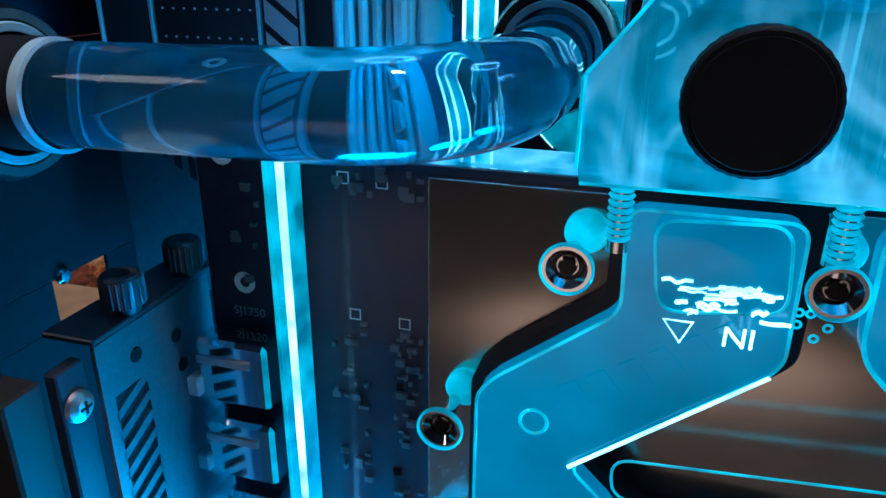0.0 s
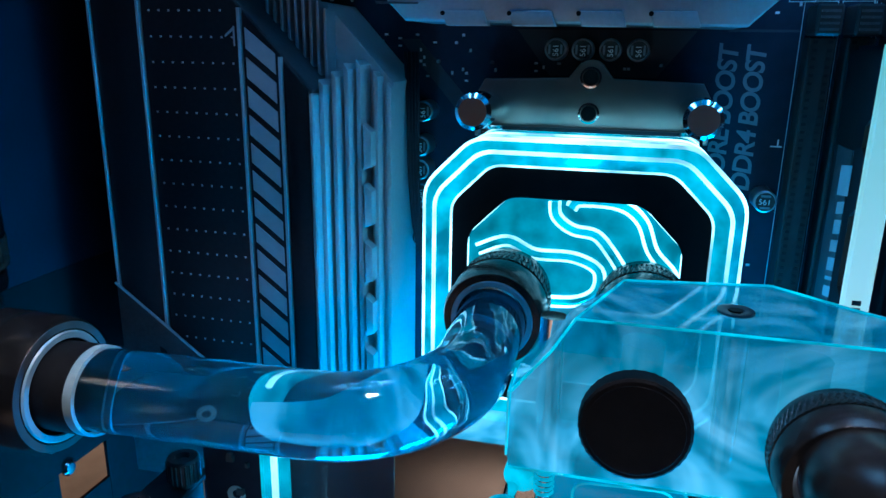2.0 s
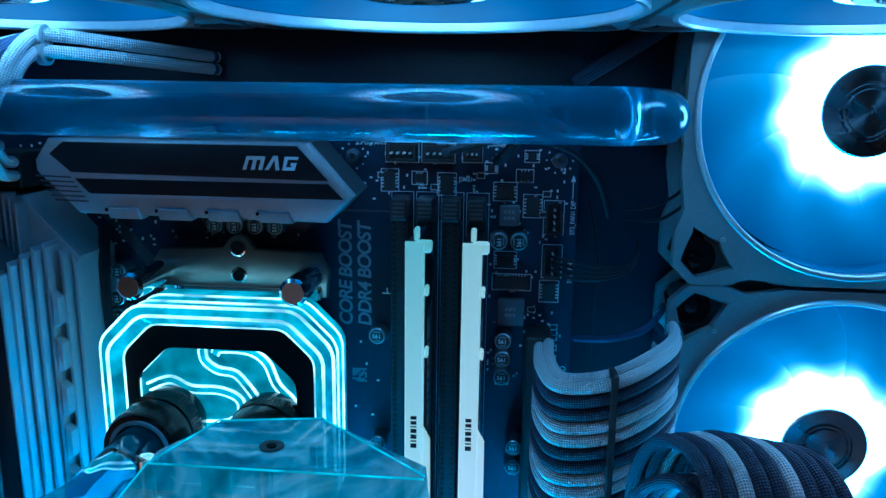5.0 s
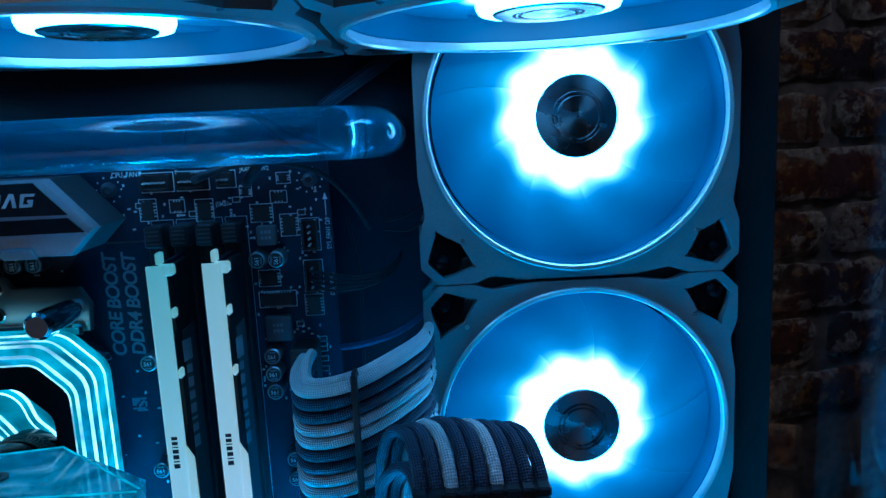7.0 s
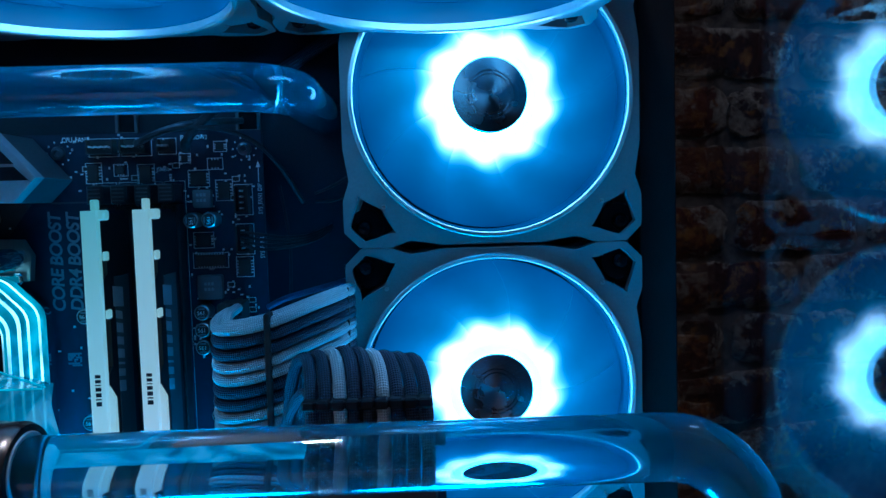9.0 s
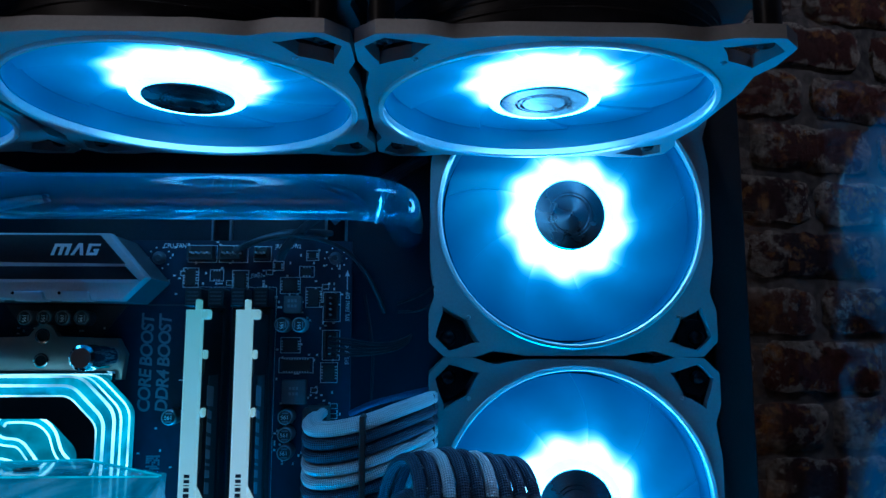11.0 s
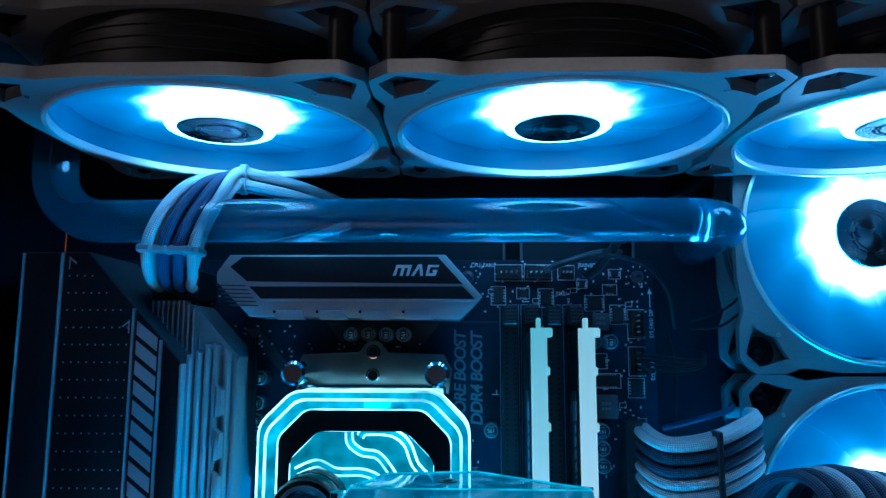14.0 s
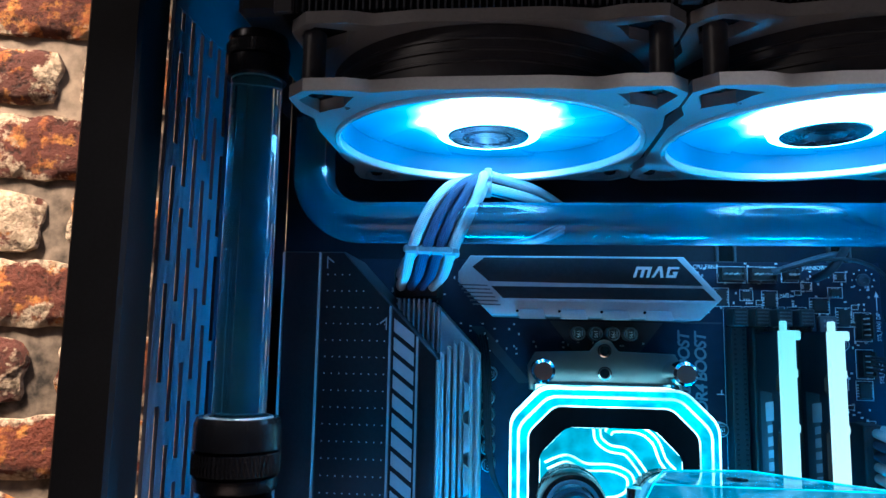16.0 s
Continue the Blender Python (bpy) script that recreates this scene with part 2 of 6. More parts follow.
M = {
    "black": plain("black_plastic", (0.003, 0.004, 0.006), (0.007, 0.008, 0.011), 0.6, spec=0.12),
    "case": plain("black_powder_coat", (0.006, 0.0065, 0.008), (0.010, 0.011, 0.013), 0.6, scale=900, bump=0.08, spec=0.2),
    # tray and board: the LEDs' blue tint is put into their dark base colours
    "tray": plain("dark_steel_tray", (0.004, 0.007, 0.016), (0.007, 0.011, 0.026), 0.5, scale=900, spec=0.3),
    # rear panel's lit part, the blue light put into its colour
    "panel": plain("lit_steel_panel", (0.06, 0.075, 0.11), (0.08, 0.098, 0.14), 0.5, scale=900),
    "board": plain("black_circuit_board", (0.011, 0.018, 0.038), (0.018, 0.029, 0.060), 0.55, scale=220, bump=0.1, spec=0.25),
    "trace": plain("board_trace_layer", (0.03, 0.04, 0.055), (0.04, 0.052, 0.07), 0.4),
    "silk": plain("white_silkscreen", (0.78, 0.80, 0.84), (0.88, 0.90, 0.92), 0.6, bump=0),
    "silk_grey": plain("grey_silkscreen", (0.17, 0.19, 0.23), (0.22, 0.24, 0.28), 0.6, bump=0),
    "chip": plain("chip_epoxy", (0.012, 0.013, 0.016), (0.025, 0.026, 0.03), 0.5),
    "solder": plain("solder", (0.70, 0.72, 0.75), (0.85, 0.86, 0.88), 0.4, 0.0),
    "choke": plain("grey_ferrite", (0.07, 0.08, 0.10), (0.11, 0.12, 0.14), 0.5),
    "cap_top": plain("capacitor_aluminium", (0.45, 0.47, 0.5), (0.6, 0.62, 0.65), 0.35, 1.0),
    "sink_dark": plain("dark_anodised_heatsink", (0.011, 0.013, 0.018), (0.017, 0.020, 0.027), 0.5, 0.2, 700, spec=0.3),
    "sink_light": plain("grey_anodised_heatsink", (0.40, 0.43, 0.47), (0.48, 0.51, 0.55), 0.42, 0.2, 900),
    "sink_mid": plain("gunmetal_heatsink", (0.07, 0.08, 0.095), (0.11, 0.12, 0.14), 0.45, 0.3, 900),
    "stripe": plain("pale_grey_print", (0.40, 0.42, 0.48), (0.5, 0.52, 0.58), 0.5, bump=0.05),
    "chrome": plain("polished_nickel", (0.72, 0.73, 0.75), (0.82, 0.82, 0.84), 0.08, 1.0, rough_spread=0.08, bump=0.02),
    # nickel and mirror: the warm room's reflection is tinted into the base colour
    "nickel": plain("brushed_nickel_plate", (0.40, 0.35, 0.33), (0.48, 0.43, 0.40), 0.34, 1.0, scale=160, rough_spread=0.12, bump=0),
    "mirror": plain("polished_nickel_plate", (0.56, 0.47, 0.41), (0.64, 0.55, 0.48), 0.18, 1.0, scale=120, rough_spread=0.10, bump=0),
    "steel": plain("zinc_steel", (0.35, 0.36, 0.38), (0.5, 0.51, 0.53), 0.35, 1.0),
    "fitting": plain("black_anodised_fitting", (0.008, 0.009, 0.012), (0.016, 0.018, 0.022), 0.25, 0.5),
    "fitting_grey": plain("satin_grey_collar", (0.06, 0.075, 0.10), (0.10, 0.115, 0.14), 0.35, 0.6),
    "rubber": plain("clear_seal", (0.16, 0.26, 0.32), (0.22, 0.32, 0.38), 0.35),
    "frame": plain("silver_fan_frame", (0.17, 0.18, 0.195), (0.21, 0.22, 0.235), 0.42, scale=900, bump=0.1),
    "frame_dark": plain("dark_fan_shroud", (0.02, 0.022, 0.028), (0.035, 0.037, 0.045), 0.4),
    "ring": plain("bright_fan_ring", (0.70, 0.72, 0.74), (0.80, 0.82, 0.84), 0.24, 0.45, rough_spread=0.06, bump=0.01),
    "hub": metal_disc("turned_hub_metal"),
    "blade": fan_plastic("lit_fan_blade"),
    "hub_glow": glow("hub_led_ring", (0.19, 0.65, 1.0), 11.0, 13.0, 40, (0.8, 0.8, 0.8)),
    "acrylic_rim": glow("lit_block_rim", (0.035, 0.52, 0.64), 0.22, 1.15, 95, (0.05, 0.30, 0.38), 0.08, 0.0),
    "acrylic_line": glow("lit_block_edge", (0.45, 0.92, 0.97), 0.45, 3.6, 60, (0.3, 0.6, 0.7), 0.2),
    "acrylic_soft": glow("lit_block_window", (0.02, 0.46, 0.58), 0.22, 0.60, 140, (0.03, 0.2, 0.26), 0.1),
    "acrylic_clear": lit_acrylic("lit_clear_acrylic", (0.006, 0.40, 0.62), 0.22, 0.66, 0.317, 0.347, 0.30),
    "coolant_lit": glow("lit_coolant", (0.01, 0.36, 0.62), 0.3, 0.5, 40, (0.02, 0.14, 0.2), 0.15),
    "sheet": pane("clear_acrylic_sheet", (0.95, 0.98, 0.99), 1.25),
    "glass": pane("tempered_glass", (0.86, 0.88, 0.9), 1.85),
    "tube": refracting("acrylic_tube", (0.86, 0.96, 1.0), 1.49),
    "coolant": refracting("clear_coolant", (0.90, 0.97, 1.0), 0.893, 0.06, 0.18),
    "cable_white": braid("white_sleeve", (0.48, 0.52, 0.56), (0.86, 0.88, 0.90)),
    "cable_dark": braid("navy_sleeve", (0.005, 0.008, 0.022), (0.055, 0.08, 0.15)),
    "cable_blue": braid("dark_blue_sleeve", (0.008, 0.016, 0.06), (0.07, 0.12, 0.28)),
    "wire": plain("black_wire", (0.010, 0.012, 0.018), (0.02, 0.023, 0.032), 0.5, spec=0.2),
    "comb": plain("clear_cable_comb", (0.25, 0.3, 0.35), (0.35, 0.4, 0.45), 0.3),
    "ram_bar_a": led_bar("memory_light_bar_a", (0.66, 0.90, 0.76), (0.16, 0.55, 0.48), 0.30, 0.40),
    "ram_bar_b": led_bar("memory_light_bar_b", (0.76, 0.92, 0.80), (0.36, 0.68, 0.61), 0.30, 0.40),
    "brick": brick_surface("old_brick"),
    "mortar": plain("pale_mortar", (0.02, 0.017, 0.015), (0.34, 0.27, 0.21), 0.95, scale=60, bump=0.8),
    "desk": plain("greyed_wood_desk", (0.08, 0.062, 0.052), (0.15, 0.118, 0.098), 0.5, scale=40),
    "plaster": plain("grey_room_paint", (0.10, 0.10, 0.11), (0.14, 0.14, 0.15), 0.9, scale=30),
}

# ---- building helpers ----
PLACED = {}


def thing(name, at, label, category, group="", kind=""):
    ob = new(name)
    ob.location = at
    ob.empty_display_size = 0.02
    PLACED[ob] = Matrix.Translation(at)
    return tagged(ob, label, category, group, kind)


def finish(bm, name, smooth=35):
    bmesh.ops.recalc_face_normals(bm, faces=bm.faces)
    data = bpy.data.meshes.new(name)
    bm.to_mesh(data)
    bm.free()
    if smooth:
        data.polygons.foreach_set("use_smooth", [True] * len(data.polygons))
        data.set_sharp_from_angle(angle=radians(smooth))
    return data


def adopt(ob, parent):
    ob.parent = parent
    ob.matrix_parent_inverse = PLACED[parent].inverted()
    PLACED[ob] = Matrix.Identity(4)


def part(name, bm, material, parent=None, label="", smooth=28, local=False):
    data = finish(bm, name, smooth) if isinstance(bm, bmesh.types.BMesh) else bm
    if not data.materials:
        data.materials.append(M[material])
    ob = new(name, data)
    if parent is not None:
        if local:
            ob.parent = parent
        else:
            adopt(ob, parent)
    else:
        PLACED[ob] = Matrix.Identity(4)
    return tagged(ob, label)


def structure(name, bm, material, label, category):
    return tagged(part(name, bm, material), label, category, kind="structure")


def box(x0, x1, y0, y1, z0, z1, bevel=0.0, bm=None, segments=1):
    own = bm is None
    b = bmesh.new()
    bmesh.ops.create_cube(b, size=1.0, matrix=Matrix.Translation(((x0 + x1) / 2, (y0 + y1) / 2, (z0 + z1) / 2)) @ Matrix.Diagonal((x1 - x0, y1 - y0, z1 - z0, 1)))
    if bevel:
        bmesh.ops.bevel(b, geom=b.edges[:], offset=bevel, segments=segments, affect="EDGES", profile=0.5)
    return b if own else merge(bm, b)


def merge(bm, b):
    data = bpy.data.meshes.new("tmp")
    b.to_mesh(data)
    b.free()
    bm.from_mesh(data)
    bpy.data.meshes.remove(data)
    return bm


AXES = {"x": Matrix.Rotation(radians(90), 4, "Y"), "y": Matrix.Rotation(radians(-90), 4, "X"), "z": Matrix.Identity(4)}


def turned(profile, centre, axis="z", seg=40, bm=None, knurl=0.0):
    """A body of revolution: profile rows of (radius, height along the axis). Rows of radius 0 close it."""
    b = bmesh.new() if bm is None else bm
    m = Matrix.Translation(centre) @ AXES[axis]
    rings = []
    for r, h in profile:
        if r <= 1e-7:
            rings.append([b.verts.new(m @ Vector((0, 0, h)))])
        else:
            rings.append([b.verts.new(m @ Vector((r * (1 + knurl * (i % 2)) * math.cos(2 * math.pi * i / seg), r * (1 + knurl * (i % 2)) * math.sin(2 * math.pi * i / seg), h))) for i in range(seg)])
    for p, q in zip(rings, rings[1:]):
        for i in range(seg):
            j = (i + 1) % seg
            loop = [p[i % len(p)], p[j % len(p)], q[j % len(q)], q[i % len(q)]]
            keep = []
            for v in loop:
                if v not in keep:
                    keep.append(v)
            if len(keep) > 2:
                b.faces.new(keep)
    return b


def cylinder(centre, axis, r, h, seg=32, bevel=0.0, bm=None):
    e = min(bevel, r * 0.5)
    return turned([(0, 0), (r - e, 0), (r, e), (r, h - e), (r - e, h), (0, h)] if e else [(0, 0), (r, 0), (r, h), (0, h)], centre, axis, seg, bm)


def prism(points, y0, y1, bm=None, bevel=0.0):
    """A plate: an outline of (x, z) between two depths."""
    b = bmesh.new()
    front = [b.verts.new((x, y0, z)) for x, z in points]
    back = [b.verts.new((x, y1, z)) for x, z in points]
    b.faces.new(front)
    b.faces.new(back[::-1])
    for i in range(len(points)):
        j = (i + 1) % len(points)
        b.faces.new((front[j], front[i], back[i], back[j]))
    if bevel:
        bmesh.ops.recalc_face_normals(b, faces=b.faces)
        bmesh.ops.bevel(b, geom=[e for e in b.edges if abs(e.verts[0].co.y - y0) < 1e-6 and abs(e.verts[1].co.y - y0) < 1e-6], offset=bevel, segments=2, affect="EDGES", profile=0.5)
    return b if bm is None else merge(bm, b)


def rounded(points, radius, steps=5):
    """A closed outline with rounded corners."""
    out = []
    n = len(points)
    for i in range(n):
        a, b, c = (Vector(points[(i + k) % n]) for k in (-1, 0, 1))
        d = min(radius, (a - b).length * 0.45, (c - b).length * 0.45)
        p, q = b + (a - b).normalized() * d, b + (c - b).normalized() * d
        for s in range(steps + 1):
            t = s / steps
            out.append(tuple((1 - t) ** 2 * p + 2 * t * (1 - t) * b + t * t * q))
    return out


def octagon(x0, x1, z0, z1, cut, radius=0.003):
    return rounded([(x0, z0 + cut), (x0, z1 - cut), (x0 + cut, z1), (x1 - cut, z1), (x1, z1 - cut), (x1, z0 + cut), (x1 - cut, z0), (x0 + cut, z0)], radius)


def band(outer, inner, y_outer, y_inner, y_back, bm=None):
    """A frame between two outlines with as many points each; its front slopes from y_outer to y_inner."""
    b = bmesh.new() if bm is None else bm
    rows = [[b.verts.new((x, y, z)) for x, z in line] for line, y in ((outer, y_back), (outer, y_outer), (inner, y_inner), (inner, y_back))]
    n = len(outer)
    for k in range(4):
        p, q = rows[k], rows[(k + 1) % 4]
        for i in range(n):
            j = (i + 1) % n
            b.faces.new((p[i], p[j], q[j], q[i]))
    return b


def smooth_path(points, steps=8, closed=False):
    """Catmull-Rom through the points."""
    pts = [Vector(p) for p in points]
    n = len(pts)
    out = []
    for i in range(n if closed else n - 1):
        p0, p1, p2, p3 = (pts[(i + k) % n] if closed else pts[max(0, min(n - 1, i + k))] for k in (-1, 0, 1, 2))
        for s in range(steps):
            t = s / steps
            out.append(0.5 * (2 * p1 + (p2 - p0) * t + (2 * p0 - 5 * p1 + 4 * p2 - p3) * t * t + (3 * p1 - p0 - 3 * p2 + p3) * t ** 3))
    if not closed:
        out.append(pts[-1])
    return out


def bent(points, radius, steps=12):
    """A bent pipe's centre line: straight runs joined by round bends."""
    pts = [Vector(p) for p in points]
    out = [pts[0]]
    for a, b, c in zip(pts, pts[1:], pts[2:]):
        u, v = (a - b).normalized(), (c - b).normalized()
        half = u.angle(v) / 2
        d = radius / math.tan(half)
        centre = b + (u + v).normalized() * (radius / math.sin(half))
        p, q = b + u * d - centre, b + v * d - centre
        for s in range(steps + 1):
            out.append(centre + p.normalized().slerp(q.normalized(), s / steps) * radius)
    return out + [pts[-1]]


def sweep(path, r, seg=10, bm=None, closed=False, caps=True):
    """A round bar along a path, with its length and girth as UV."""
    b = bmesh.new() if bm is None else bm
    uv = b.loops.layers.uv.verify()
    n = len(path)
    tangents = [((path[(i + 1) % n] if closed or i < n - 1 else path[i]) - (path[i - 1] if closed or i else path[i])).normalized() for i in range(n)]
    side = tangents[0].orthogonal().normalized()
    rings, lengths, run = [], [], 0.0
    for i in range(n):
        side = (side - tangents[i] * side.dot(tangents[i])).normalized()
        up = tangents[i].cross(side)
        rr = r(i / (n - 1)) if callable(r) else r
        rings.append([b.verts.new(path[i] + (side * math.cos(2 * math.pi * k / seg) + up * math.sin(2 * math.pi * k / seg)) * rr) for k in range(seg)])
        run += (path[i] - path[i - 1]).length if i else 0.0
        lengths.append(run)
    for i in range(n if closed else n - 1):
        j = (i + 1) % n
        for k in range(seg):
            m = (k + 1) % seg
            f = b.faces.new((rings[i][k], rings[i][m], rings[j][m], rings[j][k]))
            for loop, (u, v) in zip(f.loops, ((lengths[i], k / seg), (lengths[i], (k + 1) / seg), (lengths[j], (k + 1) / seg), (lengths[j], k / seg))):
                loop[uv].uv = (u, v)
    if caps and not closed:
        b.faces.new(rings[0][::-1])
        b.faces.new(rings[-1])
    return b


def lettering(name, text, size, m, material, parent=None, depth=0.00004, bold=0.0, slant=0.0, spacing=1.0):
    curve = bpy.data.curves.new("tmp_text", "FONT")
    curve.offset, curve.shear, curve.space_character = bold, slant, spacing
    curve.body, curve.size, curve.extrude = text, size, depth
    tmp = bpy.data.objects.new("tmp_text", curve)
    data = bpy.data.meshes.new_from_object(tmp)
    bpy.data.objects.remove(tmp)
    data.name = name
    data.transform(m)
    data.materials.clear()
    data.materials.append(M[material])
    return part(name, data, material, parent)


def on_board(x, y, z, roll=0.0):
    """The pose of writing that faces the viewer on an upright plate."""
    return Matrix.Translation((x, y, z)) @ Matrix.Rotation(radians(90), 4, "X") @ Matrix.Rotation(radians(roll), 4, "Z")

# ---- the room and the case ----
# desk and room shell added for the plate's reflection and bounced light
structure("desk", box(-1.2, 1.2, -1.3, 0.30, 0.03, 0.06, 0.004), "desk", "brown wooden desk top under the computer", "desk")
structure("wall_west", box(-2.2, -2.1, -2.4, 1.2, -0.7, 1.9), "plaster", "plain grey painted room wall", "wall")
structure("wall_east", box(2.1, 2.2, -2.4, 1.2, -0.7, 1.9), "plaster", "plain grey painted room wall", "wall")
structure("wall_south", box(-2.2, 2.2, -2.5, -2.4, -0.7, 1.9), "plaster", "plain grey painted room wall behind the viewer", "wall")
structure("floor", box(-2.2, 2.2, -2.5, 1.4, -0.75, -0.7), "desk", "dark room floor", "floor")
structure("ceiling", box(-2.2, 2.2, -2.5, 1.4, 1.9, 1.95), "plaster", "plain grey room ceiling", "ceiling")

structure("case_tray", box(-0.192, 0.2385, 0.018, 0.021, 0.09, 0.53), "tray", "dark steel motherboard tray of the case", "case panel")
structure("case_bottom", box(-0.219, 0.262, -0.16, 0.021, 0.085, 0.09), "case", "black case floor panel", "case panel")
structure("case_top", box(-0.219, 0.214, -0.14, 0.021, 0.528, 0.532), "case", "black case top panel", "case panel")
structure("case_pillar", box(-0.2113, -0.1936, -0.128, -0.110, 0.09, 0.53, 0.0012), "case", "black powder-coated corner pillar of the case", "case frame")
structure("fan_bracket", box(0.2335, 0.2490, -0.004, 0.012, 0.09, 0.53, 0.0006), "case", "black upright edge of the side fan bracket", "case frame")


REAR_X = (-0.1936, -0.1924)
rear = structure("case_rear", box(*REAR_X, -0.1098, 0.018, 0.5007, 0.528), "panel", "dark steel rear panel with upright ventilation slots", "case panel")
# sheets below and inside are darker: shade put into their materials
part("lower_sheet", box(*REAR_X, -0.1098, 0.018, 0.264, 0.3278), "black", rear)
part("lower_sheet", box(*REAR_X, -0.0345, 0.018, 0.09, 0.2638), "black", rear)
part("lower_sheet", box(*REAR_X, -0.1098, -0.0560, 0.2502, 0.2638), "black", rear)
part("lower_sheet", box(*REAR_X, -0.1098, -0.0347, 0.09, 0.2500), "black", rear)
y, pitch, width = -0.1098, 0.0076, 0.0028
k = 0
while y < -0.068:
    part("upright_strip", box(*REAR_X, y, y + pitch - width, 0.328, 0.5005), "panel", rear)
    z = 0.328 - 0.013 * (k % 3)
    while z < 0.5:
        a, b = max(z, 0.328), min(z + 0.0075, 0.5005)
        if b > a:
            part("slot_bridge", box(*REAR_X, y + pitch - width, y + pitch, a, b), "panel", rear)
        z += 0.0395
    y += pitch
    k += 1
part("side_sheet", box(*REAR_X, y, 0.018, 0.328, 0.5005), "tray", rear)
glass = structure("glass_panel", box(0.2585, 0.2600, -0.16, 0.10, 0.09, 0.53), "glass", "clear tempered glass front panel of the case", "glass panel")
glass.visible_shadow = False
for n, (x0, x1, z0, z1) in enumerate([(0.0165, 0.0255, 0.4285, 0.4405), (0.067, 0.077, 0.4285, 0.4405)]):
    loop = thing("cable_slot", ((x0 + x1) / 2, 0.0175, z0), "black cable cut-out in the dark motherboard tray", "cut-out", "tray cut-outs")
    rim = bmesh.new()
    for q in [(x0, x1, z1 - 0.001, z1), (x0, x1, z0, z0 + 0.001), (x0, x0 + 0.001, z0 + 0.001, z1 - 0.001), (x1 - 0.001, x1, z0 + 0.001, z1 - 0.001)]:
        box(q[0], q[1], 0.0155, 0.018, q[2], q[3], bm=rim)
    part("rim", rim, "sink_mid", loop)
    # no opening is cut: a black plate stands for its dark
    part("hollow", box(x0 + 0.001, x1 - 0.001, 0.0172, 0.018, z0 + 0.001, z1 - 0.001), "black", loop)

# ---- side and top fans ----


def fan_outline(theta):
    """Radius of the fan's faceted frame at an angle."""
    quarter = [(0.0593, 0.0), (0.0593, 0.020), (0.0572, 0.0335), (0.0598, 0.0405), (0.0598, 0.0535), (0.0535, 0.0598), (0.0405, 0.0598), (0.0335, 0.0572), (0.020, 0.0593), (0.0, 0.0593)]
    a = theta % (math.pi / 2)
    d = Vector((math.cos(a), math.sin(a)))
    for p, q in zip(quarter, quarter[1:]):
        p, q = Vector(p), Vector(q)
        e = q - p
        det = d.x * -e.y + d.y * e.x
        if abs(det) < 1e-12:
            continue
        r = (p.x * -e.y + p.y * e.x) / det
        s = (d.x * p.y - d.y * p.x) / det
        if -1e-6 <= s <= 1 + 1e-6:
            return r
    return 0.0588


def fan_flange(z_front, z_back, inner):
    """Faceted flange with an arrow-shaped opening in each corner lug."""
    bm = bmesh.new()
    seg = 240
    spread = radians(8.25)

    def opening(theta):
        off = (theta % (math.pi / 2)) - math.pi / 4
        if abs(off) >= spread - 1e-6:
            return None
        f = 1 - abs(off) / spread
        return 0.0665 - 0.0035 * f, 0.0665 + 0.0105 * min(1.0, f * 1.6)

    rows = []
    for i in range(seg):
        theta = 2 * math.pi * (i + 0.0) / seg
        ro, hole = fan_outline(theta), opening(theta)
        mid = min(0.0665, (inner + ro) / 2) if hole is None else None
        radii = [inner, mid if hole is None else hole[0], mid if hole is None else hole[1], ro]
        if hole is None and fan_outline(theta) > 0.0672:
            radii[1] = radii[2] = 0.0665
        ring = []
        for z in (z_front, z_back):
            vs = [bm.verts.new((r * math.cos(theta), r * math.sin(theta), z)) for r in (radii if hole else radii[:2] + radii[3:])]
            ring.append(vs if hole else [vs[0], vs[1], vs[1], vs[2]])
        rows.append((ring, hole))
    for i in range(seg):
        (a, ha), (b, hb) = rows[i], rows[(i + 1) % seg]
        for z in (0, 1):
            bm.faces.new((a[z][0], b[z][0], b[z][1], a[z][1]))
            bm.faces.new((a[z][2], b[z][2], b[z][3], a[z][3]))
        bm.faces.new((a[0][0], a[1][0], b[1][0], b[0][0]))
        bm.faces.new((a[0][3], a[1][3], b[1][3], b[0][3]))
        if ha or hb:
            for k in (1, 2):
                bm.faces.new((a[0][k], a[1][k], b[1][k], b[0][k]))
    return bm


